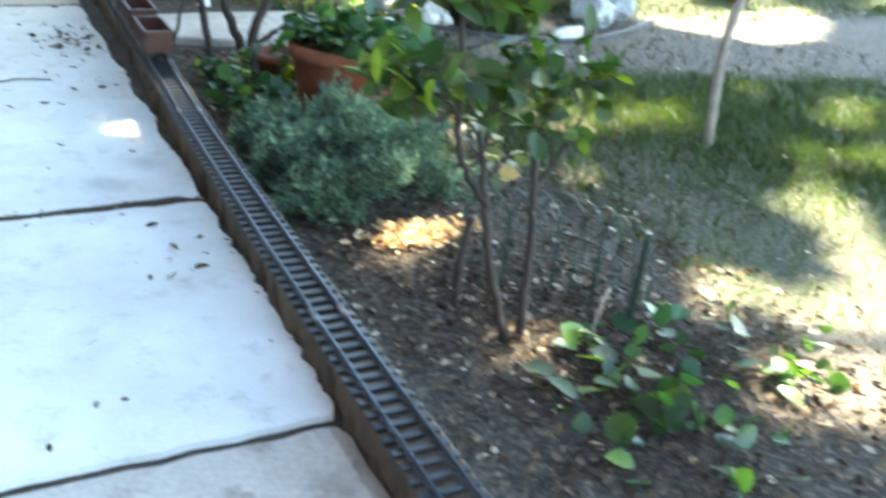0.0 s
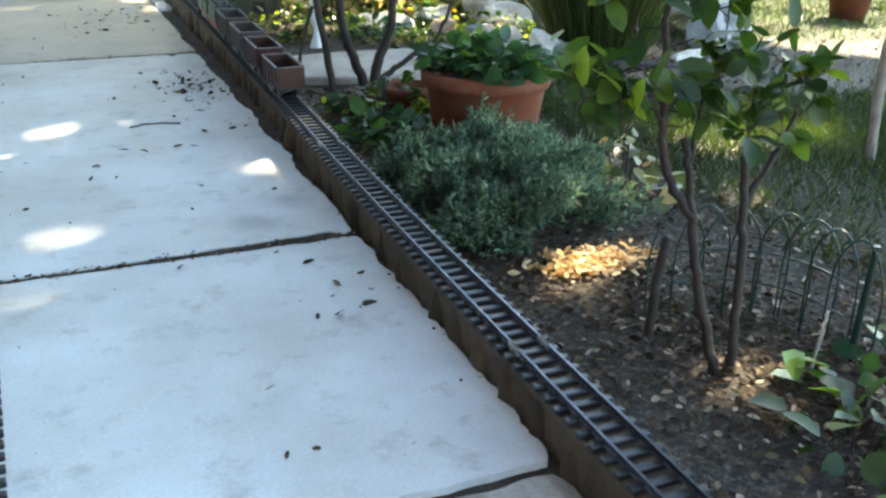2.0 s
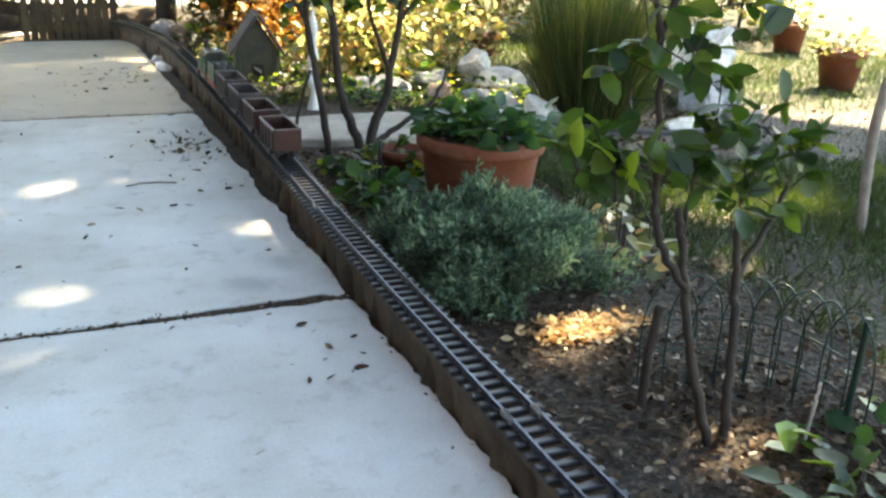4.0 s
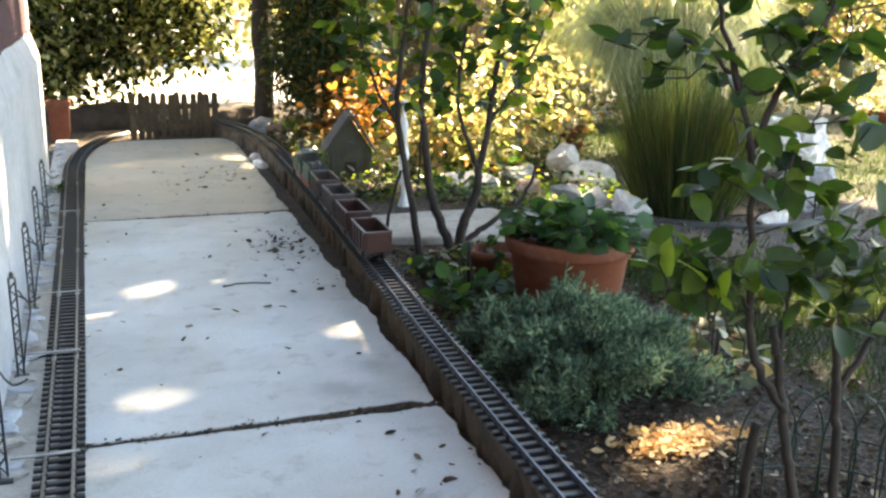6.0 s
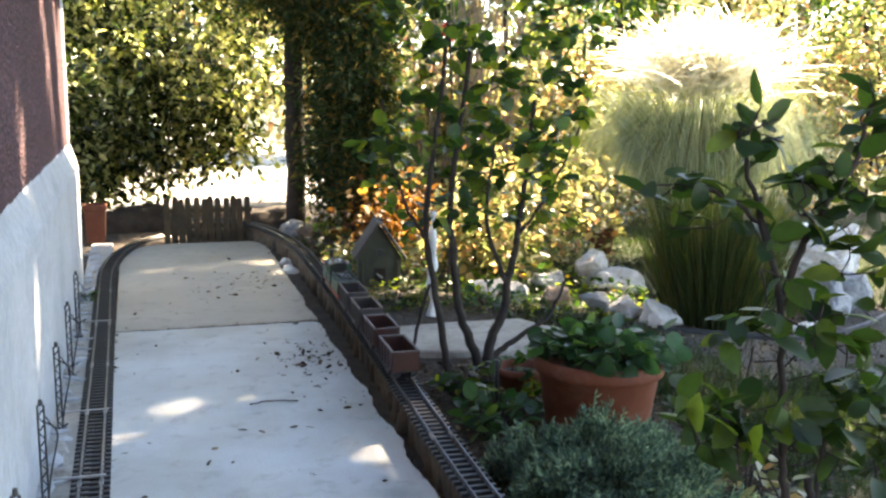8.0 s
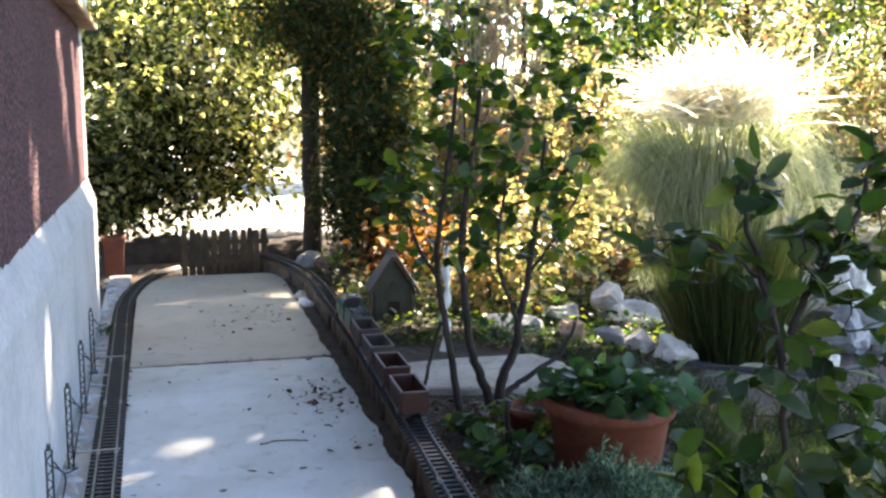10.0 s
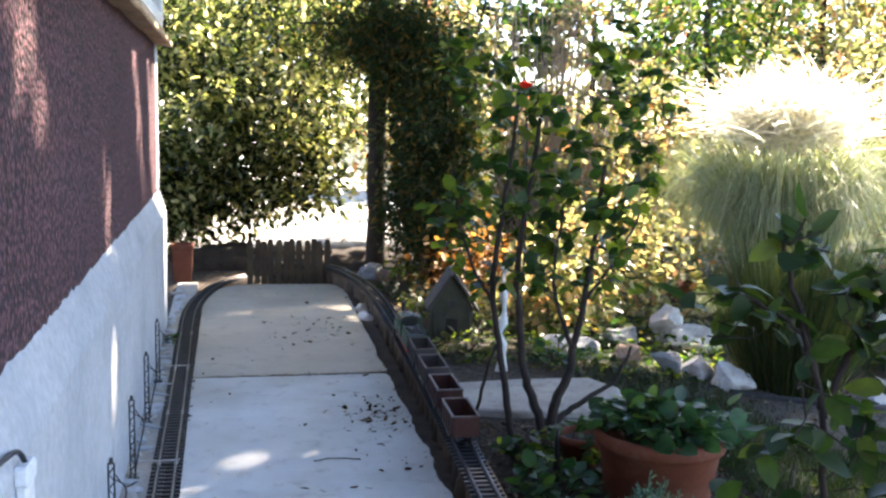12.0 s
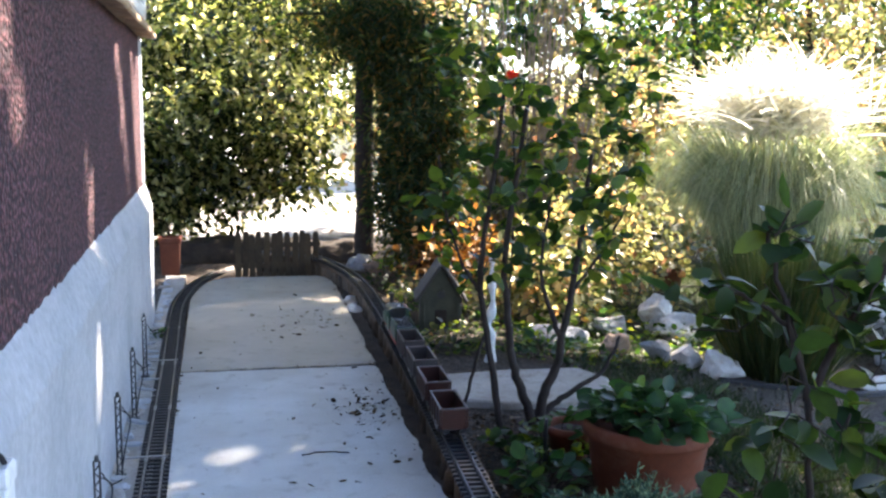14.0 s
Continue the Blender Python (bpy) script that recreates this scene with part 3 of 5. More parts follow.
def sleeper_mesh():
    bm = box(bmesh.new(), 0.088, 0.013, 0.009, pose(0, 0, 0.0045), 0.0015)
    for s in (-1, 1):
        box(bm, 0.012, 0.009, 0.004, pose(s * 0.0245, 0, 0.0105), 0.001)
    return mesh_from("sleeper", bm, M_SLEEPER)


SLEEPER = sleeper_mesh()


def rail_mesh(path, off):
    bm = bmesh.new()
    pr = [(-0.0035, 0.009), (0.0035, 0.009), (0.0012, 0.0115), (0.0012, 0.015), (0.0022, 0.0165), (0.0022, 0.0185), (-0.0022, 0.0185), (-0.0022, 0.0165), (-0.0012, 0.015), (-0.0012, 0.0115)]
    rings = []
    for i, p in enumerate(path):
        h = (path[min(i + 1, len(path) - 1)] - path[max(i - 1, 0)]).normalized()
        s = Vector((h.y, -h.x, 0))
        rings.append([bm.verts.new(p + s * (off + a) + Vector((0, 0, b))) for a, b in pr])
    for a, b in zip(rings, rings[1:]):
        for k in range(len(pr)):
            j = (k + 1) % len(pr)
            bm.faces.new((a[k], a[j], b[j], b[k]))
    bm.faces.new(rings[0][::-1])
    bm.faces.new(rings[-1])
    return bm


def track(path, z, step, skip, label, joints, ties=(), metal=None):
    t = thing("railway_track", pose(0, 0, z), label, "model railway")
    for off in (-0.0242, 0.0242):
        part("rail", rail_mesh(path[::4] + [path[-1]], off), metal or M_RAIL, t, "worn metal rail")
    r = random.Random(len(path))
    for p, h in along(path, step):
        if p.y > skip:
            part("sleeper", SLEEPER, None, t, at=pose(p.x, p.y, 0, 0, 0, math.degrees(math.atan2(-h.x, h.y)) + r.uniform(-1, 1)))
    for y in joints:
        p = min(path, key=lambda q: abs(q.y - y))
        for s in (-1, 1):
            part("rail_joiner", bx(0.009, 0.034, 0.011, p.x + s * 0.0242, p.y, 0.013, 0.002), M_JOINER, t, "bright clamped rail joiner")
    for y in ties:
        p = min(path, key=lambda q: abs(q.y - y))
        part("tie_bar", bx(0.118, 0.008, 0.004, p.x - 0.024, p.y, 0.0206, 0.001), M_JOINER, t, "pale metal bar across the rails")
    return t


track(L_PATH, 0.0, 0.030, 1.3, "narrow gauge model railway track laid along the house wall", (2.55, 3.05, 3.55, 4.12, 4.75), (2.02, 2.56, 3.05, 4.14), M_RAILPALE)
TZ = 0.082
track(R_PATH, TZ, 0.030, 0.75, "model railway track on a raised row of edging blocks", (1.35, 2.42, 3.6, 4.75))

bed = tagged(new("trackbed"), "raised track bed of brown edging blocks and packed soil", "track bed", kind="structure")
bbm = bmesh.new()
rings = []
for p, h in along(R_PATH, 0.12):
    s = Vector((h.y, -h.x, 0))
    q = [(-0.020, -0.05), (-0.023, 0.05), (-0.038, TZ - 0.003), (0.045, TZ - 0.002), (0.062, 0.06), (0.10, -0.05)]
    rings.append([bbm.verts.new(p + s * (a + 0.006 * noise.noise(p * 9 + Vector((a * 30, 0, 0)))) + Vector((0, 0, b))) for a, b in q])
for a, b in zip(rings, rings[1:]):
    for k in range(5):
        bbm.faces.new((a[k], a[k + 1], b[k + 1], b[k]))
bmesh.ops.recalc_face_normals(bbm, faces=bbm.faces)
part("packed_soil", bbm, M_BEDSTONE, bed, "brown packed soil")
blocks = []
for s in range(6):
    bm = bmesh.new()
    bmesh.ops.create_cone(bm, cap_ends=True, segments=14, radius1=0.056, radius2=0.040, depth=0.10, matrix=pose(0, 0, 0.03))
    bmesh.ops.bevel(bm, geom=[e for e in bm.edges if all(v.co.z > 0.05 for v in e.verts)], offset=0.010, segments=1, affect="EDGES")
    for v in bm.verts:
        v.co += Vector((noise.noise(v.co * 30 + Vector((s, 0, 0))), noise.noise(v.co * 30 + Vector((0, s, 0))), 0.6 * noise.noise(v.co * 25 + Vector((0, 0, s))))) * 0.015
    blocks.append(mesh_from("edging_block", bm, M_BEDSTONE, True))
rng = random.Random(9)
for k, (p, h) in enumerate(along(R_PATH, 0.098)):
    if p.y > 0.6:
        s = Vector((h.y, -h.x, 0))
        q = p + s * (0.007 + rng.uniform(-0.006, 0.006))
        big = rng.uniform(0.72, 0.95)
        part("edging_block", blocks[rng.randrange(6)], None, bed, at=pose(q.x, q.y, rng.uniform(-0.034, -0.008), rng.uniform(-9, 9), rng.uniform(-9, 9), rng.uniform(0, 360)) @ Matrix.Diagonal((big, big * rng.uniform(0.85, 1.1), 1, 1)))


# catenary masts
def mast(x, y, h=0.205):
    t = thing("catenary_mast", pose(x, y, 0.002), "dark lattice catenary mast beside the wall track", "railway mast", "catenary masts")
    part("base_plate", bx(0.032, 0.032, 0.008, 0, 0, 0.004, 0.002), M_BLACK, t)
    for sy in (-1, 1):
        part("upright", bx(0.0042, 0.006, h, sy * 0.0065, 0, h / 2), M_BLACK, t)
    zz = bmesh.new()
    for k in range(12):
        a = (0.0065 * (-1) ** k, 0, 0.012 + (h - 0.02) * k / 12)
        b = (-0.0065 * (-1) ** k, 0, 0.012 + (h - 0.02) * (k + 1) / 12)
        tube(zz, [a, b], 0.0018, 4)
    part("lattice", zz, M_BLACK, t)
    part("arm", tube(bmesh.new(), bent([(0.010, 0, h * 0.88), (0.03, 0, h * 0.76), (0.055, 0, h * 0.80)], 4), 0.0018, 5), M_BLACK, t)
    part("insulator", cyl(bmesh.new(), 0.006, 0.004, 0.014, pose(0, 0, h + 0.006), 8), M_BLACK, t)
    return t


first_mast = mast(-0.212, 2.46, 0.235)
for y in (1.97, 2.955, 3.46, 3.98):
    copy_thing(first_mast, pose(wall_x(y) + 0.026, y, 0.002))
for yb in (2.46, 2.955, 3.46):
    mx = wall_x(yb) + 0.026
    w = tube(bmesh.new(), bent([(mx + 0.004, yb, 0.20), (mx + 0.03, yb + 0.02, 0.165), (mx + 0.02, yb - 0.03, 0.10), (mx + 0.008, yb - 0.02, 0.03)], 5), 0.0022, 5)
    tagged(part("feeder_cable", w, M_BLACK), "thin black feeder cable lying from mast to rail", "cable", "feeder cables")


# ------------------------------------------------------------ the train
def wheelset(t, y, r=0.0135, gauge=0.0242):
    axle = part("axle", cyl(bmesh.new(), 0.003, 0.003, 2 * gauge, pose(0, 0, 0, 0, 90, 0), 8), M_BLACK, t, at=pose(0, y, 0.0185 + r))
    for s in (-1, 1):
        w = cyl(bmesh.new(), r, r, 0.006, pose(s * gauge, 0, 0, 0, 90, 0), 16)
        cyl(w, r + 0.0025, r + 0.0025, 0.0018, pose(s * (gauge - 0.004), 0, 0, 0, 90, 0), 16)
        part("wheel", w, M_BLACK, axle)


def open_wagon(path_y, material, colour):
    L, W, H, z0 = 0.185, 0.078, 0.058, 0.046
    p = min(R_PATH, key=lambda q: abs(q.y - path_y))
    t = thing("open_wagon", pose(p.x, p.y, TZ, 0, 0, -1.0), colour + " open goods wagon of the model train, empty", "wagon", "train wagons")
    part("floor", bx(W - 0.006, L - 0.006, 0.005, 0, 0, z0 + 0.0025, 0.001), material, t)
    for s in (-1, 1):
        sd = box(bmesh.new(), 0.004, L, H, pose(s * (W / 2 - 0.002), 0, z0 + H / 2), 0.0008)
        side = part("side", sd, material, t)
        for k in range(5):
            part("rib", bx(0.004, 0.005, H - 0.004, s * (W / 2 + 0.0015), -L / 2 + 0.012 + k * (L - 0.024) / 4, z0 + H / 2 - 0.001), material, side)
        part("end", bx(W - 0.009, 0.004, H, 0, s * (L / 2 - 0.002), z0 + H / 2, 0.0008), material, t)
        part("top_rail", bx(0.007, L + 0.004, 0.004, s * (W / 2 - 0.001), 0, z0 + H + 0.002, 0.001), M_RIM, t, "pale top edge")
        part("top_rail", bx(W - 0.012, 0.007, 0.004, 0, s * (L / 2 - 0.001), z0 + H + 0.002, 0.001), M_RIM, t, "pale top edge")
        part("sole_bar", bx(0.006, L, 0.010, s * 0.030, 0, z0 - 0.005, 0.001), M_BLACK, t)
        part("axle_box", bx(0.007, 0.055, 0.016, s * 0.033, 0, z0 - 0.018, 0.002), M_BLACK, t)
        for q in (-1, 1):
            part("buffer", cyl(bmesh.new(), 0.004, 0.006, 0.010, pose(q * 0.022, s * (L / 2 + 0.005), z0 - 0.004, 90 * -s, 0, 0), 8), M_BLACK, t)
        part("coupling", bx(0.010, 0.030, 0.004, 0, s * (L / 2 + 0.018), z0 - 0.016, 0.001), M_BLACK, t)
        wheelset(t, s * 0.055)
    return t


TAIL = 2.95
open_wagon(TAIL, M_WAGONRED, "red-brown")
open_wagon(TAIL + 0.265, M_WAGONRED, "red-brown")
open_wagon(TAIL + 0.53, M_WAGONGREY, "grey-brown")
open_wagon(TAIL + 0.79, M_WAGONGREY, "grey-brown")


def tender(y):
    p = min(R_PATH, key=lambda q: abs(q.y - y))
    t = thing("tender", pose(p.x, p.y, TZ, 0, 0, -1.0), "green tender with a black coal bunker and red frame", "tender")
    part("frame", bx(0.078, 0.150, 0.014, 0, 0, 0.040, 0.002), M_RED, t, "red painted frame")
    part("tank", bx(0.082, 0.150, 0.055, 0, 0, 0.0745, 0.004), M_GREEN, t, "green painted tank")
    part("deck", bx(0.078, 0.146, 0.004, 0, 0, 0.104, 0.001), M_ROOFGREY, t, "dark deck")
    c = bmesh.new()
    r = random.Random(2)
    for k in range(46):
        bmesh.ops.create_icosphere(c, subdivisions=1, radius=r.uniform(0.005, 0.010), matrix=pose(r.uniform(-0.026, 0.026), r.uniform(-0.05, 0.055), 0.106 + r.uniform(0, 0.008), r.uniform(0, 90), r.uniform(0, 90), 0))
    part("coal", c, M_BLACK, t, "heap of black coal")
    for s in (-1, 1):
        part("coping", bx(0.004, 0.146, 0.012, s * 0.036, 0, 0.110, 0.001), M_GREEN, t)
        part("lamp", cyl(bmesh.new(), 0.005, 0.005, 0.006, pose(s * 0.022, -0.078, 0.056, 90, 0, 0), 10), M_JOINER, t)
        wheelset(t, s * 0.045)
    part("coupling", bx(0.012, 0.03, 0.005, 0, -0.088, 0.03, 0.001), M_BLACK, t)
    return t


def locomotive(y):
    p = min(R_PATH, key=lambda q: abs(q.y - y))
    t = thing("steam_locomotive", pose(p.x, p.y, TZ, 0, 0, -0.8), "small black and green model steam locomotive", "locomotive")
    part("frame", bx(0.072, 0.235, 0.012, 0, 0.01, 0.044, 0.002), M_RED, t, "red frame")
    part("boiler", cyl(bmesh.new(), 0.030, 0.030, 0.125, pose(0, 0.062, 0.088, 90, 0, 0), 24), M_BLACK, t, smooth=False)
    part("smokebox", cyl(bmesh.new(), 0.032, 0.032, 0.03, pose(0, 0.128, 0.088, 90, 0, 0), 24), M_BLACK, t)
    part("chimney", lathe([(0.010, 0.0), (0.008, 0.008), (0.009, 0.035), (0.014, 0.042), (0.014, 0.047), (0.007, 0.047)], 16), M_BLACK, t, at=pose(0, 0.126, 0.114))
    part("dome", lathe([(0.014, 0.0), (0.013, 0.014), (0.009, 0.022), (0.002, 0.025)], 16), M_BLACK, t, at=pose(0, 0.062, 0.112))
    part("whistle", cyl(bmesh.new(), 0.003, 0.002, 0.018, pose(0.006, 0.022, 0.125), 8), M_BRASS, t, "brass whistle")
    for s in (-1, 1):
        part("side_tank", bx(0.016, 0.105, 0.040, s * 0.034, 0.050, 0.073, 0.003), M_GREEN, t, "green side tank")
        sd = box(bmesh.new(), 0.004, 0.075, 0.045, pose(s * 0.040, -0.055, 0.0725), 0.001)
        for q in (-0.034, -0.002, 0.034):
            box(sd, 0.004, 0.008, 0.035, pose(s * 0.040, -0.055 + q, 0.112))
        part("cab_side", sd, M_GREEN, t, "green cab side with window openings")
        part("buffer", cyl(bmesh.new(), 0.004, 0.007, 0.012, pose(s * 0.024, 0.134, 0.046, -90, 0, 0), 10), M_BLACK, t)
        part("cylinder", bx(0.016, 0.034, 0.022, s * 0.038, 0.105, 0.034, 0.004), M_BLACK, t)
        part("coupling_rod", bx(0.003, 0.110, 0.005, s * 0.036, 0.02, 0.034, 0.001), M_JOINER, t, "bright steel coupling rod")
    fr = box(bmesh.new(), 0.076, 0.004, 0.08, pose(0, -0.020, 0.09), 0.001)
    part("cab_front", fr, M_BLACK, t)
    roof = bmesh.new()
    prof = [(0.050 * math.sin(a), 0.126 + 0.022 * math.cos(a)) for a in [math.radians(-75 + 15 * k) for k in range(11)]]
    ring = [[roof.verts.new((x, yy, z)) for x, z in prof] + [roof.verts.new((x * 0.96, yy, z - 0.004)) for x, z in prof[::-1]] for yy in (-0.105, -0.012)]
    m = len(ring[0])
    for k in range(m):
        roof.faces.new((ring[0][k], ring[0][(k + 1) % m], ring[1][(k + 1) % m], ring[1][k]))
    roof.faces.new(ring[0][::-1])
    roof.faces.new(ring[1])
    bmesh.ops.recalc_face_normals(roof, faces=roof.faces)
    part("cab_roof", roof, M_ROOFGREY, t, "curved grey cab roof")
    part("roof_hatch", cyl(bmesh.new(), 0.013, 0.012, 0.006, pose(0, -0.058, 0.150), 14), M_JOINER, t, "round pale roof hatch")
    for y in (-0.035, 0.02, 0.072):
        wheelset(t, y, 0.016)
    return t


tender(TAIL + 1.0)
locomotive(TAIL + 1.21)


# ------------------------------------------------------------ planting and garden things
def plant(name, x, y, label, category, group=""):
    return thing(name, pose(x, y, ground_height(x, y)), label, category, group)


def stems_part(t, lines, material, name="stem"):
    for pts, r0, r1 in lines:
        pp = bent(pts, 6, 0.003, random.Random(int(abs(pts[0][0]) * 1000) + len(pts)))
        n = len(pp) - 1
        part(name, tube(bmesh.new(), pp, [r0 + (r1 - r0) * i / n for i in range(n + 1)], 8), material, t, smooth=True)


# chosen sun spots on path, wall, soil and lawn; leaves sunward are cut away
for gx, gy, gr in ((0.47, 2.59, 0.04), (0.56, 2.60, 0.06), (0.0, 3.08, 0.018), (0.11, 3.10, 0.022), (0.04, 2.27, 0.055), (0.59, 2.37, 0.04), (0.57, 1.28, 0.05), (-0.05, 2.02, 0.04), (0.03, 1.90, 0.04),
                   (0.17, 2.03, 0.02), (0.12, 5.27, 0.05), (0.0, 5.27, 0.04), (0.56, 5.32, 0.05), (0.61, 5.05, 0.05), (0.52, 4.67, 0.05), (1.02, 1.79, 0.07), (1.11, 1.83, 0.06), (1.05, 1.30, 0.06), (1.22, 1.19, 0.05), (1.40, 1.02, 0.05),
                   (2.4, 1.85, 0.14), (1.55, 1.08, 0.10), (3.6, 2.8, 0.10), (3.1, 2.25, 0.08), (1.7, 1.45, 0.09), (0.70, 2.54, 0.05), (1.35, 2.35, 0.10), (2.0, 2.6, 0.12), (2.7, 2.2, 0.10), (2.24, 4.56, 0.17), (2.12, 3.93, 0.08), (4.5, 4.6, 0.6), (3.95, 5.2, 0.35)):
    GAPS.append((gx, gy, 0.0, gr))
for gx, gy, gr in ((1.75, 1.15, 0.11), (1.98, 1.36, 0.09), (1.62, 0.88, 0.08), (1.48, 1.36, 0.05), (2.25, 1.62, 0.10), (1.9, 0.8, 0.10)):
    GAPS.append((gx, gy, -0.06, gr))
rg = random.Random(33)
for k in range(22):
    GAPS.append((rg.uniform(1.45, 4.6), rg.uniform(0.7, 3.6), -0.08, rg.uniform(0.02, 0.12)))
for ya, za, yb, zb, gr in ((1.86, 1.27, 2.14, 1.06, 0.045), (2.98, 0.92, 3.07, 0.72, 0.035), (3.92, 1.30, 4.26, 0.79, 0.045), (2.77, 0.41, 2.75, 0.31, 0.014), (4.55, 1.3, 4.75, 0.75, 0.06), (4.9, 1.3, 4.95, 0.3, 0.09), (2.36, 0.40, 2.38, 0.30, 0.012)):
    k = int(abs(za - zb) / 0.04) + 1
    for i in range(k + 1):
        GAPS.append((wall_x(ya), ya + (yb - ya) * i / k, za + (zb - za) * i / k, gr))
GAPS.append((3.17, 5.45, 1.30, 0.50))
GAPS.append((3.17, 5.45, 0.80, 0.40))
GAPS.append((0.70, 2.54, 0.05, 0.035))
GAPS.append((1.12, 2.2, 0.2, 0.03))
GAPS.append((1.0, 2.42, 0.2, 0.02))
# Further openings, set so that sun reaches the plants and trees behind.
for gap in ((1.55, 4.9, 0.25, 0.22), (1.45, 5.9, 0.3, 0.3), (2.0, 5.6, 0.3, 0.3), (2.6, 6.5, 0.4, 0.5), (1.6, 6.6, 0.9, 0.4), (0.6, 7.2, 1.5, 0.5), (-0.3, 7.2, 1.6, 0.5), (2.2, 7.1, 1.3, 0.5), (1.7, 8.0, 1.8, 0.6), (3.6, 7.3, 0.9, 0.6)):
    GAPS.append(gap)


def pot():
    cx, cy, z0 = 1.226, 2.685, -0.03
    t = thing("flower_pot", pose(cx, cy, z0), "large round terracotta pot with a thick rim on the soil", "pot")
    part("body", lathe([(0.138, 0.0), (0.145, 0.02), (0.168, 0.17), (0.170, 0.172), (0.180, 0.176), (0.184, 0.188), (0.186, 0.214), (0.180, 0.222), (0.170, 0.216), (0.164, 0.19)], 56), M_POT, t, smooth=True)
    part("earth", lathe([(0.02, 0.183), (0.164, 0.185), (0.02, 0.196)], 24), M_SOIL, t, "dark potting soil")
    rng = np.random.default_rng(5)
    p = plant("potted_plant", cx, cy, "leafy green strawberry-like plant filling the terracotta pot", "plant")
    p.matrix_basis = pose(cx, cy, z0 + 0.19)
    n = 330
    a = rng.uniform(0, 2 * np.pi, n)
    r = 0.175 * np.sqrt(rng.random(n))
    top = 0.03 + 0.085 * rng.random(n) * (1.15 - r / 0.2)
    pts = np.stack([r * np.cos(a), r * np.sin(a), top], 1)
    out = np.stack([np.cos(a), np.sin(a), rng.uniform(-0.25, 0.5, n)], 1) + rng.normal(0, 0.35, (n, 3))
    part("foliage", broad_leaves("foliage", pts, out, rng.uniform(0.03, 0.062, n), L_POT, 0.85, 0.2, 0.2, 6), None, p)
    st = bmesh.new()
    for k in range(60):
        b = pts[k]
        tube(st, [(b[0] * 0.3, b[1] * 0.3, -0.005), (b[0] * 0.7, b[1] * 0.7, b[2] * 0.7), b], 0.0016, 4)
    tagged(part("stalk_mass", st, M_ROSEWOOD, p), kind="stuff")
    rl = [(0.19, -0.03, 0.06), (0.215, -0.045, 0.03), (0.20, -0.01, 0.09), (0.23, 0.0, 0.055), (-0.19, -0.05, 0.06)]
    part("runner_leaves", broad_leaves("runner_leaves", rl, [(1, -0.3, 0.2), (1, -0.2, -0.1), (0.7, 0.2, 0.6), (1, 0.3, 0.1), (-1, -0.2, 0.1)], 0.055, L_POT, 1.0, 0.15, 0.1, 8), None, p)


pot()


def lavender():
    t = plant("lavender_bush", 1.0, 2.14, "dense grey-green lavender bush beside the track", "bush")
    rng = np.random.default_rng(7)
    n = 2700
    d = unit(rng.normal(0, 1, (n, 3)))
    d[:, 2] = np.abs(d[:, 2])
    lumpy = 1 + 0.13 * np.sin(d[:, 0] * 9 + 1) + 0.15 * np.sin(d[:, 1] * 11 + d[:, 2] * 5) + rng.normal(0, 0.05, n)
    k = (0.72 + 0.28 * rng.random(n)) * lumpy
    tip = d * np.array([0.255, 0.31, 0.185]) * k[:, None] + (0, 0, 0.02)
    bare = (np.hypot(tip[:, 0] - 0.10, tip[:, 1] + 0.30) < 0.15) & (tip[:, 2] < 0.12)
    tip[bare] = tip[bare] * (0.55, 0.55, 1.0) + (0, 0.03, 0.02)
    grow = unit(d * np.array([1, 0.8, 1.0]) + (0, 0, 0.55) + rng.normal(0, 0.18, (n, 3)))
    per = 22
    f = np.tile(np.linspace(0, 1, per), n)
    base = np.repeat(tip - grow * 0.055, per, 0) + np.repeat(grow, per, 0) * (0.055 * f)[:, None]
    out = np.repeat(grow, per, 0) * 0.75 + rng.normal(0, 0.55, (n * per, 3))
    part("foliage", leaves("foliage", base, out, rng.uniform(0.013, 0.024, n * per), L_LAVENDER, 0.19, 0.1, 0.05, 3), None, t)
    st = bmesh.new()
    for i in range(160):
        tube(st, [(tip[i][0] * 0.15, tip[i][1] * 0.2, 0), tip[i] * 0.55, tip[i] - grow[i] * 0.04], 0.0025, 4)
    tagged(part("branch_mass", st, M_TWIG, t), kind="stuff")


lavender()


def twigged(rng, ends, count, spread, length):
    """Twig tips and leaf bases round the ends of limbs."""
    lines, bases, outs = [], [], []
    for e in ends:
        e = Vector(e)
        for k in range(count):
            d = Vector((rng.gauss(0, 1), rng.gauss(0, 1), rng.gauss(0.35, 0.8))).normalized()
            a = e + Vector((rng.gauss(0, spread), rng.gauss(0, spread), rng.gauss(0, spread))) * 0.4
            b = a + d * length * rng.uniform(0.5, 1.2)
            lines.append([e, a, b])
            for q in range(5):
                bases.append(a + (b - a) * (0.3 + 0.18 * q))
                outs.append(d * 0.6 + Vector((rng.gauss(0, 0.8), rng.gauss(0, 0.8), rng.gauss(-0.1, 0.5))))
    return lines, bases, outs


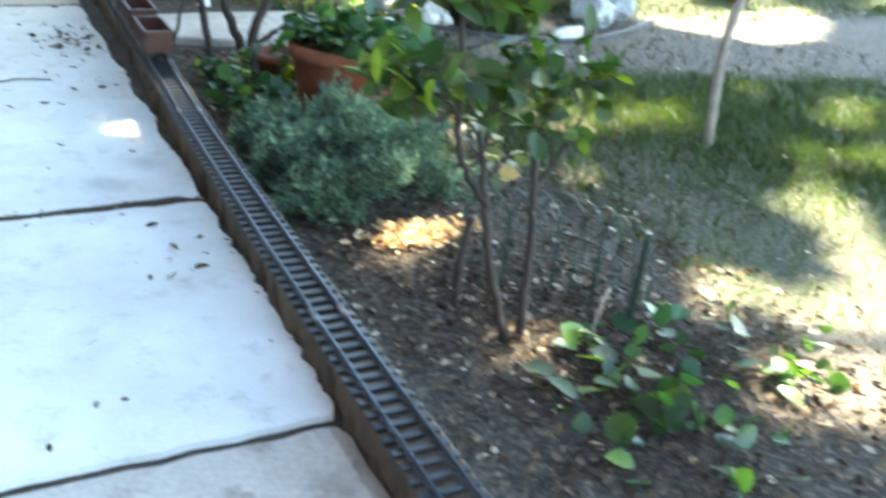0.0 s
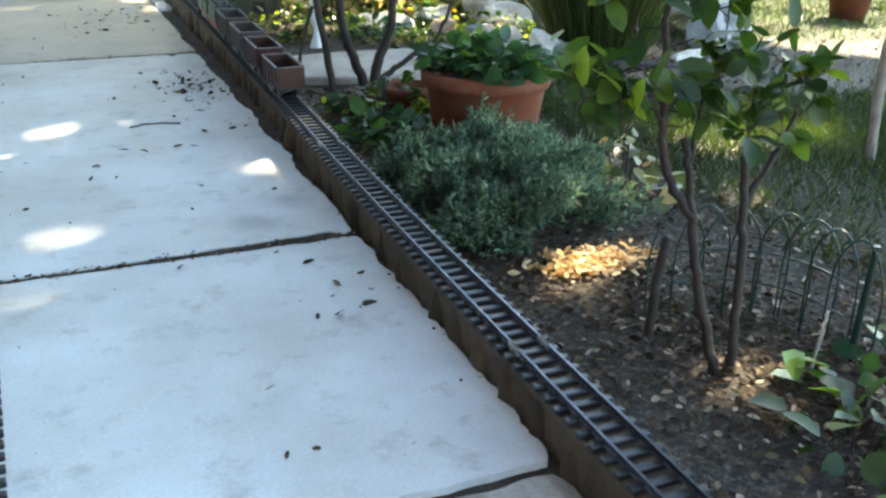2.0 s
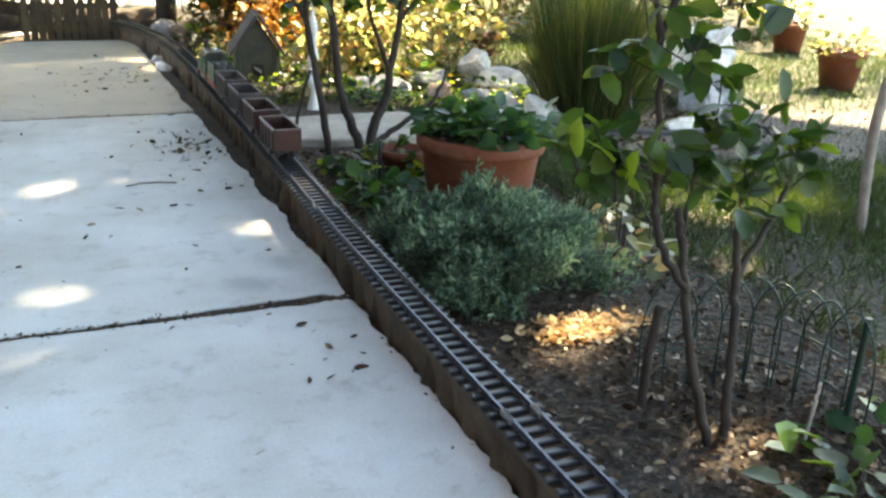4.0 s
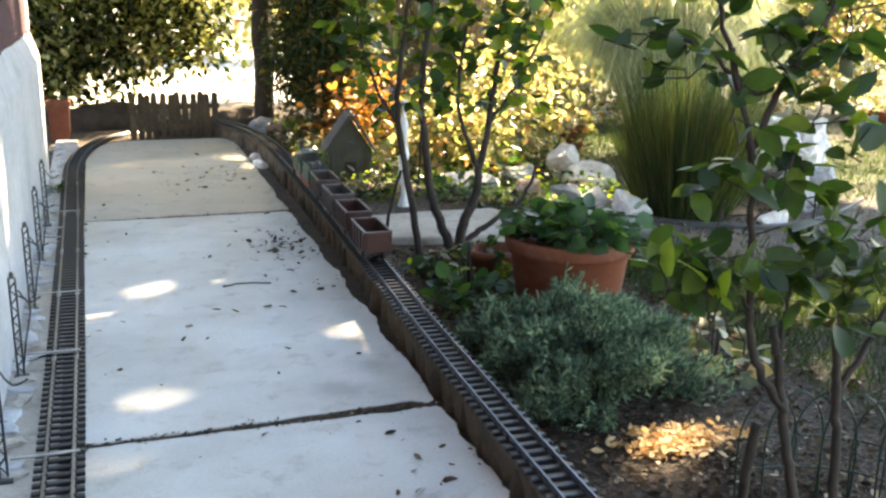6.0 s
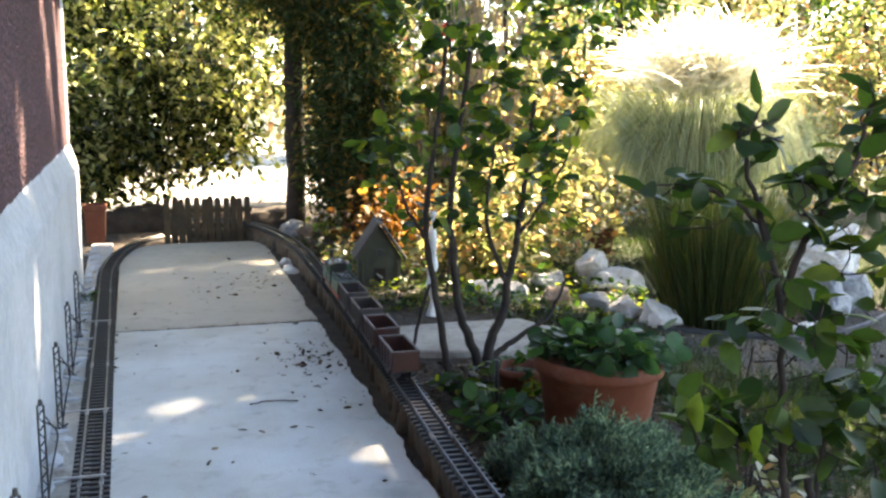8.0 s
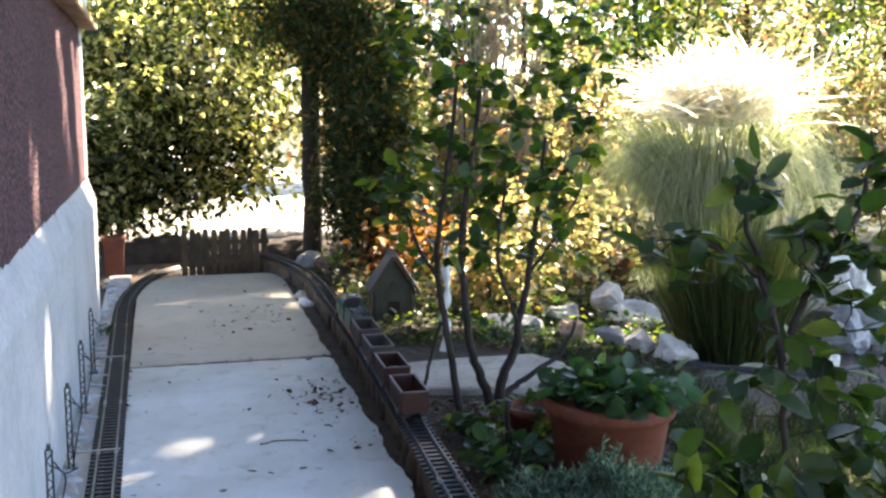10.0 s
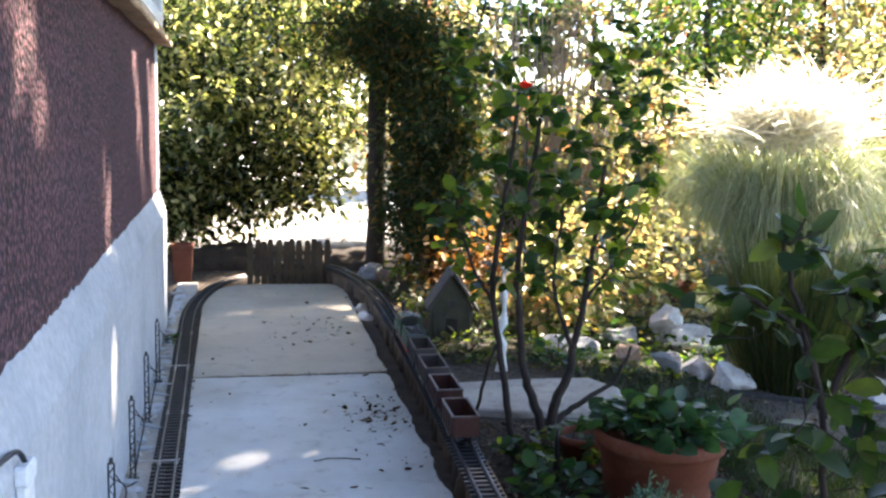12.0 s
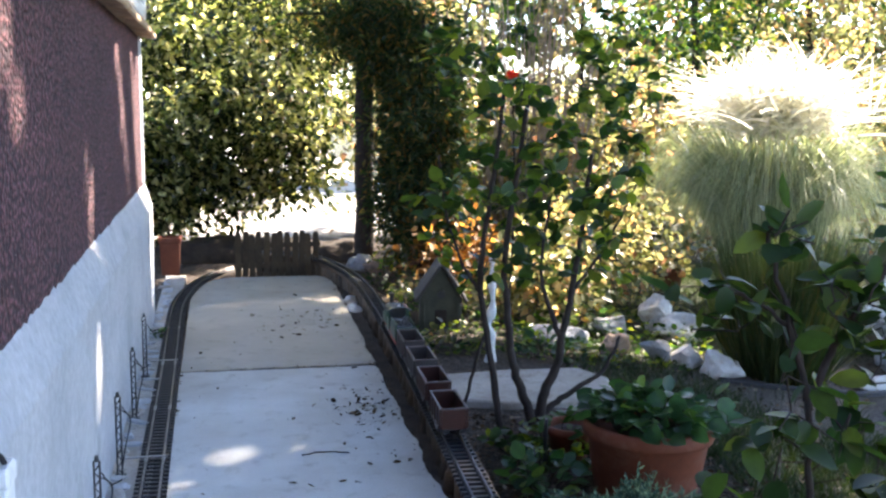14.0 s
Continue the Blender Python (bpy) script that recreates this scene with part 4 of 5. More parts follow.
def rose():
    gx, gy = 1.045, 1.34
    t = plant("rose_bush", gx, gy, "tall rose bush with bare brown stems and broad dark leaves", "bush")

    def w(p):
        return (p[0] - gx, p[1] - gy, p[2] + 0.01)

    lines = [
        ([w(p) for p in ((1.020, 1.346, -0.04), (1.004, 1.362, 0.042), (0.983, 1.384, 0.145), (0.974, 1.405, 0.245), (0.965, 1.42, 0.33))], 0.011, 0.008),
        ([w(p) for p in ((0.974, 1.405, 0.245), (0.930, 1.425, 0.325), (0.924, 1.442, 0.40), (0.930, 1.468, 0.53), (0.934, 1.491, 0.635), (0.906, 1.522, 0.771), (0.886, 1.549, 0.88))], 0.009, 0.004),
        ([w(p) for p in ((1.048, 1.347, -0.04), (1.055, 1.362, 0.04), (1.067, 1.388, 0.16), (1.074, 1.408, 0.25), (1.080, 1.429, 0.35))], 0.011, 0.008),
        ([w(p) for p in ((1.074, 1.408, 0.255), (1.136, 1.425, 0.327), (1.18, 1.439, 0.395))], 0.008, 0.004),
        ([w(p) for p in ((0.934, 1.491, 0.625), (0.977, 1.507, 0.702), (1.012, 1.518, 0.75), (1.08, 1.534, 0.827), (1.126, 1.559, 0.92))], 0.008, 0.004),
        ([w(p) for p in ((0.934, 1.491, 0.635), (0.925, 1.509, 0.711), (0.912, 1.523, 0.785))], 0.005, 0.002),
        ([w(p) for p in ((0.924, 1.442, 0.405), (0.87, 1.45, 0.45), (0.80, 1.45, 0.47))], 0.004, 0.002),
        ([w(p) for p in ((0.965, 1.42, 0.33), (0.99, 1.44, 0.40), (1.0, 1.45, 0.44))], 0.005, 0.003),
        ([w(p) for p in ((0.965, 1.42, 0.33), (0.958, 1.43, 0.375))], 0.008, 0.007),
        ([w(p) for p in ((0.912, 1.515, 0.745), (0.84, 1.52, 0.79), (0.77, 1.53, 0.805))], 0.004, 0.002),
    ]
    stems_part(t, [(p, a * 0.85, b * 0.85) for p, a, b in lines], M_ROSEWOOD)
    rng = random.Random(21)
    ends = [w(p) for p in ((0.886, 1.549, 0.89), (0.89, 1.54, 0.86), (0.91, 1.52, 0.78), (0.93, 1.50, 0.72), (0.77, 1.53, 0.80), (0.84, 1.52, 0.79), (1.01, 1.52, 0.75), (1.05, 1.53, 0.80), (1.08, 1.534, 0.83), (1.11, 1.55, 0.88), (1.126, 1.559, 0.92),
                           (0.80, 1.45, 0.47), (0.84, 1.45, 0.46), (0.87, 1.46, 0.48), (0.90, 1.45, 0.44), (1.0, 1.45, 0.44), (0.98, 1.44, 0.40), (1.18, 1.44, 0.40), (1.15, 1.43, 0.36), (1.08, 1.43, 0.37), (1.12, 1.45, 0.42))]
    ends += [w((rng.uniform(0.78, 1.14), rng.uniform(1.44, 1.58), rng.uniform(0.60, 0.84))) for k in range(8)] + [w((rng.uniform(0.90, 1.16), rng.uniform(1.42, 1.56), rng.uniform(0.46, 0.64))) for k in range(6)] + [w((rng.uniform(0.74, 1.22), rng.uniform(1.38, 1.55), rng.uniform(0.36, 0.50))) for k in range(15)]
    tw, bs, os_ = twigged(rng, ends, 3, 0.035, 0.055)
    st = bmesh.new()
    for ln in tw:
        tube(st, ln, 0.0015, 4)
    tagged(part("twig_mass", st, M_ROSEWOOD, t), kind="stuff")
    r = np.random.default_rng(3)
    keep = r.random(len(bs)) < 0.57
    bs, os_ = open_gaps(np.array(bs)[keep], np.array(os_)[keep], (gx, gy, 0), 0.1, 0.02)
    part("foliage", broad_leaves("foliage", bs, os_, r.uniform(0.034, 0.064, len(bs)), L_ROSE, 0.66, 0.2, 0.15, 4), None, t)


rose()


def shrub():
    gx, gy = 1.10, 3.31
    t = plant("garden_shrub", 1.085, 3.26, "many-stemmed shrub with dark trunks and backlit yellow-green leaves", "shrub")

    def w(p):
        return (p[0] - gx, p[1] - gy, p[2] + 0.01)

    lines = [
        ([w(p) for p in ((0.965, 3.28, -0.01), (0.945, 3.32, 0.18), (0.915, 3.35, 0.38), (0.90, 3.35, 0.53), (0.925, 3.36, 0.72), (0.95, 3.36, 0.9), (0.98, 3.38, 1.15))], 0.013, 0.006),
        ([w(p) for p in ((1.09, 3.30, -0.02), (1.06, 3.33, 0.08), (1.02, 3.35, 0.20), (1.0, 3.35, 0.36), (0.985, 3.36, 0.55), (1.02, 3.38, 0.8), (1.06, 3.38, 1.1))], 0.018, 0.007),
        ([w(p) for p in ((1.10, 3.31, -0.02), (1.13, 3.33, 0.10), (1.18, 3.35, 0.20), (1.19, 3.35, 0.29), (1.23, 3.38, 0.42), (1.26, 3.40, 0.6), (1.30, 3.42, 0.9))], 0.019, 0.007),
        ([w(p) for p in ((1.12, 3.32, 0.02), (1.18, 3.35, 0.06), (1.27, 3.36, 0.11), (1.36, 3.38, 0.16), (1.42, 3.4, 0.27))], 0.013, 0.005),
        ([w(p) for p in ((1.19, 3.35, 0.28), (1.15, 3.36, 0.38), (1.12, 3.38, 0.52), (1.15, 3.4, 0.75))], 0.010, 0.004),
        ([w(p) for p in ((0.90, 3.35, 0.45), (0.84, 3.36, 0.55), (0.78, 3.36, 0.72), (0.76, 3.37, 0.9))], 0.007, 0.003),
        ([w(p) for p in ((1.24, 3.38, 0.45), (1.33, 3.4, 0.55), (1.42, 3.42, 0.7), (1.5, 3.45, 0.85))], 0.007, 0.003),
    ]
    stems_part(t, lines, M_BARK)
    rng = random.Random(8)
    ends = []
    for k in range(130):
        a = rng.uniform(0, 2 * math.pi)
        r = math.sqrt(rng.random())
        z = rng.uniform(0.46, 1.32)
        sp = 0.28 + 0.14 * (z - 0.46)
        ends.append(w((1.10 + r * sp * math.cos(a) * 1.15, 3.40 + r * sp * math.sin(a), z)))
    tw, bs, os_ = twigged(rng, ends, 2, 0.05, 0.075)
    st = bmesh.new()
    for ln in tw[::2]:
        tube(st, ln, 0.0018, 4)
    tagged(part("twig_mass", st, M_BARK, t), kind="stuff")
    r = np.random.default_rng(9)
    keep = r.random(len(bs)) < 0.95
    bs, os_ = open_gaps(np.array(bs)[keep], np.array(os_)[keep], (gx, gy, 0), 0.1, 0.02)
    part("foliage", broad_leaves("foliage", bs, os_, r.uniform(0.030, 0.066, len(bs)), L_SHRUB, 0.75, 0.2, 0.15, 10), None, t)


shrub()


def low_plant(x, y, n, rad, h, size, mat, seed, label, name="ground_plant", wide=0.75):
    t = plant(name, x, y, label, "plant")
    rng = np.random.default_rng(seed)
    a = rng.uniform(0, 2 * np.pi, n)
    r = rad * np.sqrt(rng.random(n))
    p = np.stack([r * np.cos(a), r * np.sin(a), h * (0.15 + 0.85 * rng.random(n)) * (1.1 - r / rad * 0.7)], 1)
    o = np.stack([np.cos(a), np.sin(a), rng.uniform(-0.2, 0.6, n)], 1) + rng.normal(0, 0.4, (n, 3))
    part("foliage", broad_leaves("foliage", p, o, rng.uniform(0.6, 1.2, n) * size, mat, wide, 0.2, 0.2, seed), None, t)
    st = bmesh.new()
    for k in range(0, n, max(1, n // 25)):
        tube(st, [(p[k][0] * 0.4, p[k][1] * 0.4, -0.01), p[k] * 0.8, p[k]], 0.0016, 4)
    tagged(part("stalk_mass", st, M_ROSEWOOD, t), kind="stuff")
    return t


low_plant(0.93, 2.72, 70, 0.10, 0.14, 0.05, L_POT, 31, "low leafy seedling with pale leaves by the track")
low_plant(1.05, 2.95, 90, 0.13, 0.17, 0.05, L_SHRUB, 32, "low leafy plant among the shrub stems")
low_plant(1.20, 3.10, 60, 0.10, 0.15, 0.05, L_POT, 33, "pale-leaved low plant beside the pot")
low_plant(0.95, 3.05, 40, 0.09, 0.11, 0.04, L_SHRUB, 34, "small green seedling on the soil")
low_plant(1.07, 1.10, 22, 0.12, 0.07, 0.055, L_ROSE, 35, "low dark broad-leaved plant at the foot of the rose", wide=0.9)
low_plant(1.27, 1.17, 42, 0.19, 0.07, 0.046, L_POT, 36, "leafy green ground plant among dry leaves", wide=0.9)
low_plant(1.15, 0.92, 26, 0.15, 0.07, 0.050, L_POT, 37, "broad-leaved green ground plant near the track", wide=0.9)
low_plant(1.48, 1.22, 30, 0.18, 0.06, 0.042, L_ROSE, 47, "dark leafy ground plant at the lawn edge", wide=0.85)
low_plant(1.36, 2.15, 80, 0.12, 0.18, 0.05, L_HEDGE, 38, "yellow-green leafy plant behind the lavender")
low_plant(-0.262, 4.66, 46, 0.06, 0.10, 0.034, L_POT, 39, "small green weed at the foot of the wall", "weed")
low_plant(1.45, 4.25, 90, 0.16, 0.12, 0.045, L_POT, 40, "low green plant beside the stones")
low_plant(1.02, 4.35, 70, 0.14, 0.14, 0.04, L_HEDGE, 41, "straggly yellow-green plant by the track")
low_plant(1.75, 4.75, 110, 0.2, 0.18, 0.05, L_SHRUB, 42, "leafy plant between the pond stones")
low_plant(1.50, 5.05, 130, 0.24, 0.3, 0.05, L_HEDGE, 43, "bright yellow-green leafy plant in the sun")
low_plant(2.25, 5.2, 150, 0.3, 0.32, 0.055, L_HEDGE, 44, "sunlit low bush behind the rocks")


# cage of green wire
def wire_cage():
    t = plant("border_fence", 1.2, 1.5, "low bent hoop fence of green coated wire", "wire fence")
    pts = [(-0.18, 0.06), (-0.08, 0.045), (0.01, 0.0), (0.055, -0.08), (0.06, -0.18)]
    for k in range(4):
        a, b = pts[k], pts[k + 1]
        for off in (0.0, 0.5):
            ax, ay = a[0] + (b[0] - a[0]) * off, a[1] + (b[1] - a[1]) * off
            bx_, by_ = ax + (b[0] - a[0]), ay + (b[1] - a[1])
            part("hoop", tube(bmesh.new(), bent([(ax, ay, -0.02), (ax, ay, 0.15), ((ax + bx_) / 2, (ay + by_) / 2, 0.215), (bx_, by_, 0.15), (bx_, by_, -0.02)], 6), 0.0019, 6), M_WIREGREEN, t, smooth=True)
    for z in (0.07, 0.13):
        part("cross_wire", tube(bmesh.new(), bent([(p[0], p[1], z) for p in pts], 5), 0.0018, 6), M_WIREGREEN, t, smooth=True)
    part("post", tube(bmesh.new(), [(0.065, -0.19, -0.03), (0.07, -0.195, 0.21)], 0.006, 8), M_WIREGREEN, t)


wire_cage()


def stake(name, pts, r, mat, label):
    o = part(name, tube(bmesh.new(), bent(pts, 5, 0.002), r, 8), mat, smooth=True)
    tagged(o, label, "stake")


stake("wooden_stake", [(0.985, 1.498, -0.05), (0.992, 1.50, 0.08), (1.005, 1.50, 0.165)], 0.009, M_BARK, "short dark wooden stake by the rose")
stake("leaning_stick", [(0.855, 3.39, -0.02), (0.90, 3.43, 0.13), (0.945, 3.46, 0.25)], 0.006, M_BARK, "thin dark stick leaning over the soil")
stake("plant_stake", [(0.985, 2.86, -0.03), (0.985, 2.86, 0.14)], 0.006, M_BLACK, "short black stake beside the track")
stake("plant_stake", [(0.662, 1.93, -0.01), (0.660, 1.935, 0.05)], 0.003, M_TWIG, "thin pale twig standing at the slab edge")


stake("leaning_pole", [(2.335, 2.30, -0.16), (2.31, 2.30, 0.25), (2.37, 2.30, 0.49), (2.52, 2.32, 1.05)], 0.016, M_TWIG, "grey weathered pole leaning over the lawn")
stake("pale_twig", [(1.155, 1.285, -0.02), (1.19, 1.31, 0.03), (1.235, 1.345, 0.055)], 0.003, M_TWIG, "short pale broken twig among the leaves")


def white_post():
    t = plant("carved_post", 1.13, 4.08, "weathered white twisted wooden garden post", "post")
    bm = bmesh.new()
    tube(bm, bent([(0, 0, -0.03), (0.006, 0, 0.08), (-0.010, 0, 0.16), (0.008, 0.0, 0.24), (0.0, 0, 0.36), (0.003, 0, 0.44)], 6), [0.022 + 0.006 * math.sin(k * 0.9) - 0.0004 * k for k in range(31)], 10)
    part("shaft", bm, M_WHITEPAINT, t, smooth=True)


white_post()


def bird_house():
    t = plant("bird_house", 1.06, 4.80, "small brown wooden model house with a steep gabled roof", "model house")
    t.matrix_basis = pose(1.06, 4.80, ground_height(1.06, 4.80), 0, 0, -8)
    W, D, H, A = 0.20, 0.18, 0.15, 0.30
    bm = bmesh.new()
    prof = [(-W / 2, 0), (W / 2, 0), (W / 2, H), (0, A), (-W / 2, H)]
    a = [bm.verts.new((x, -D / 2, z)) for x, z in prof]
    b = [bm.verts.new((x, D / 2, z)) for x, z in prof]
    bm.faces.new(a)
    bm.faces.new(b[::-1])
    for k in range(5):
        bm.faces.new((a[k], b[k], b[(k + 1) % 5], a[(k + 1) % 5]))
    bmesh.ops.recalc_face_normals(bm, faces=bm.faces)
    part("walls", bm, M_HOUSEWOOD, t)
    sl = math.degrees(math.atan2(A - H, W / 2))
    for s in (-1, 1):
        part("roof_board", bx(0.215, D + 0.07, 0.014, s * 0.064, 0, 0.228, 0.003, ry=s * sl), M_HOUSEROOF, t, "grey weathered roof board")
    part("door", bx(0.055, 0.008, 0.09, 0.0, -D / 2 - 0.004, 0.05, 0.002), M_BARK, t, "dark door")
    part("gable_window", cyl(bmesh.new(), 0.02, 0.02, 0.008, pose(0, -D / 2 - 0.004, 0.17, 90, 0, 0), 12), M_BLACK, t)
    part("porch_post", bx(0.012, 0.012, 0.13, -0.085, -D / 2 - 0.02, 0.065, 0.002), M_HOUSEWOOD, t)
    part("porch_post", bx(0.012, 0.012, 0.13, 0.085, -D / 2 - 0.02, 0.065, 0.002), M_HOUSEWOOD, t)


bird_house()


def stepping_slab():
    bm = bmesh.new()
    c = [(0.84, 3.84), (0.82, 3.53), (1.04, 3.45), (1.25, 3.43), (1.45, 3.46), (1.51, 3.70), (1.44, 3.86), (1.15, 3.87)]
    vs = [bm.verts.new((x, y, 0.0)) for x, y in c]
    f = bm.faces.new(vs)
    f.normal_update()
    r = bmesh.ops.extrude_face_region(bm, geom=[f])
    for g in r["geom"]:
        if isinstance(g, bmesh.types.BMVert):
            g.co.z -= 0.05
    bmesh.ops.recalc_face_normals(bm, faces=bm.faces)
    bmesh.ops.bevel(bm, geom=list(bm.edges), offset=0.006, segments=1, affect="EDGES")
    tagged(part("stepping_slab", bm, M_OLDCONC, at=pose(0, 0, 0.004)), "flat pale concrete slab lying in the garden soil", "paving slab")


stepping_slab()


def rock(x, y, sx, sy, sz, mat, seed, label, lift=0.35, rz=0):
    bm = bmesh.new()
    rk = random.Random(int(seed * 100))
    for k in range(15):
        d = Vector((rk.gauss(0, 1), rk.gauss(0, 1), rk.gauss(0, 1))).normalized() * rk.uniform(0.85, 1.25)
        bm.verts.new((d.x * sx, d.y * sy, d.z * sz))
    r = bmesh.ops.convex_hull(bm, input=bm.verts)
    bmesh.ops.delete(bm, geom=[v for v in bm.verts if not v.link_faces], context="VERTS")
    bmesh.ops.bevel(bm, geom=list(bm.edges), offset=0.03 * min(sx, sz), segments=1, affect="EDGES")
    bmesh.ops.subdivide_edges(bm, edges=[e for e in bm.edges if e.calc_length() > 0.35 * min(sx, sz)], cuts=3, use_grid_fill=True)
    for v in bm.verts:
        v.co += v.co.normalized() * min(sx, sz) * (0.30 * noise.noise(v.co * 14 + Vector((seed, 0, 0))) + 0.14 * noise.noise(v.co * 40 + Vector((0, seed, 0))))
    ob = part("rock", bm, mat, at=pose(x, y, ground_height(x, y) + sz * lift, 0, 0, rz))
    tagged(ob, label, "rock", "pond stones")


rock(2.24, 4.58, 0.15, 0.11, 0.10, M_ROCKW, 1.3, "large jagged white quartz rock by the pond", 0.62, 20)
rock(2.15, 4.70, 0.10, 0.09, 0.09, M_ROCKW, 4.7, "white quartz rock with a brown underside", 1.15, 60)
rock(2.11, 3.92, 0.09, 0.07, 0.07, M_ROCKW, 2.6, "pale squared rock at the pond edge", 0.7, -25)
rock(2.05, 4.12, 0.085, 0.07, 0.05, M_ROCKW, 7.1, "small white rock between larger stones", 0.8, 10)
rock(1.765, 4.22, 0.11, 0.09, 0.075, M_ROCKB, 5.2, "rounded brown rock half sunk in the soil", 0.5, 0)
rock(1.91, 4.16, 0.08, 0.07, 0.06, M_ROCKG, 9.4, "small grey rock beside the brown one", 0.6, 35)
rock(1.56, 4.42, 0.17, 0.09, 0.06, M_ROCKG, 3.3, "long low grey-blue stone in the plants", 0.6, 5)
rock(3.06, 4.06, 0.12, 0.10, 0.13, M_ROCKG, 6.6, "upright grey rock on the pond edge", 0.7, 15)
rock(3.26, 4.14, 0.11, 0.10, 0.14, M_ROCKG, 8.8, "tall grey weathered rock on the pond edge", 0.7, -20)
rock(3.36, 4.50, 0.28, 0.19, 0.22, M_ROCKW, 2.9, "large sunlit white rock behind the reeds", 0.9, 30)
rock(2.76, 3.76, 0.14, 0.05, 0.035, M_ROCKW, 5.9, "flat white stone along the pond edging", 0.8, 22)
rock(1.88, 4.66, 0.12, 0.1, 0.06, M_ROCKG, 7.7, "low grey stone in the planting", 0.6, 0)

bm = bmesh.new()
rings = []
for p in bent([(2.05, 3.82, 0), (2.32, 3.72, 0), (2.66, 3.66, 0), (3.05, 3.82, 0), (3.30, 3.98, 0), (3.7, 4.3, 0)], 8):
    z = ground_height(p.x, p.y)
    rings.append([bm.verts.new((p.x, p.y + dy, z + dz)) for dy, dz in ((-0.012, -0.03), (-0.012, 0.016), (0.0, 0.022), (0.012, 0.016), (0.012, -0.03))])
for a, b in zip(rings, rings[1:]):
    for k in range(4):
        bm.faces.new((a[k], a[k + 1], b[k + 1], b[k]))
bmesh.ops.recalc_face_normals(bm, faces=bm.faces)
tagged(part("pond_edging", bm, M_EDGING), "dark curved pond edging strip", "edging", kind="structure")


def grass_clump(x, y, n, r0, spread, h, width, mat, seed, label, name, sag=0.25, uneven=0.0):
    t = plant(name, x, y, label, "grass clump")
    rng = np.random.default_rng(seed)
    a = rng.uniform(0, 2 * np.pi, n)
    r = r0 * np.sqrt(rng.random(n))
    b = np.stack([r * np.cos(a), r * np.sin(a), np.full(n, -0.02)], 1)
    lean = spread * (0.25 + 0.75 * rng.random(n))
    tip = b + np.stack([np.cos(a) * lean, np.sin(a) * lean, h * rng.uniform(0.6, 1.05, n) * (1 - uneven * rng.random(n) * r / r0)], 1) + rng.normal(0, 0.1 * uneven, (n, 3))
    order = np.argsort(a)
    for k, part_of in enumerate(np.array_split(order, 24)):
        part("tuft", blades("tuft", b[part_of], tip[part_of], width, mat, sag, 5, seed + k), None, t)
    return t


grass_clump(2.42, 3.99, 3600, 0.20, 0.16, 0.70, 0.007, L_REED, 51, "dense clump of dark upright reeds in the pond", "reed_clump", 0.10, 0.55)
pampas = grass_clump(3.17, 5.45, 3800, 0.16, 0.78, 0.78, 0.010, L_PAMPAS, 52, "big arching pampas grass with its sunlit top done in white", "pampas_grass", 1.35, 0.25)
rng = np.random.default_rng(53)
n = 1700
a = rng.uniform(0, 2 * np.pi, n)
e = np.arcsin(rng.uniform(-0.1, 1.0, n))
b = np.tile((0.0, 0.0, 1.17), (n, 1)) + rng.normal(0, 1, (n, 3)) * (0.16, 0.16, 0.07)
tp = b + np.stack([np.cos(a) * np.cos(e), np.sin(a) * np.cos(e), np.sin(e) * 0.72], 1) * (rng.uniform(0.20, 0.50, (n, 1)))
# Extra white blades that stand for the sunlit top of the clump.
part("sunlit_top", blades("sunlit_top_blades", b, tp, 0.018, L_SUNLIT_TOP, 0.12, 4, 54), None, pampas, "white blades standing for the sunlit top of the grass")


# fence at the path's end
fence = thing("picket_fence", pose(0, 6.21, -0.02), "low brown wooden picket fence at the end of the path", "fence")
for k in range(12):
    x = 0.085 + 0.043 * k
    pk = bmesh.new()
    pr = [(-0.0175, 0), (0.0175, 0), (0.0175, 0.262), (0.012, 0.28), (-0.012, 0.28), (-0.0175, 0.262)]
    A = [pk.verts.new((px_, -0.008, pz + 0.008 * math.sin(k * 2.3))) for px_, pz in pr]
    B = [pk.verts.new((px_, 0.008, pz + 0.008 * math.sin(k * 2.3))) for px_, pz in pr]
    pk.faces.new(A)
    pk.faces.new(B[::-1])
    for q in range(6):
        pk.faces.new((A[q], B[q], B[(q + 1) % 6], A[(q + 1) % 6]))
    bmesh.ops.recalc_face_normals(pk, faces=pk.faces)
    part("picket", pk, M_FENCE, fence, at=pose(x, 0, 0, 0, 1.5 * math.sin(k * 1.7), 0))
for z in (0.07, 0.20):
    part("rail", bx(0.53, 0.016, 0.03, 0.322, 0.016, z, 0.003), M_FENCE, fence)

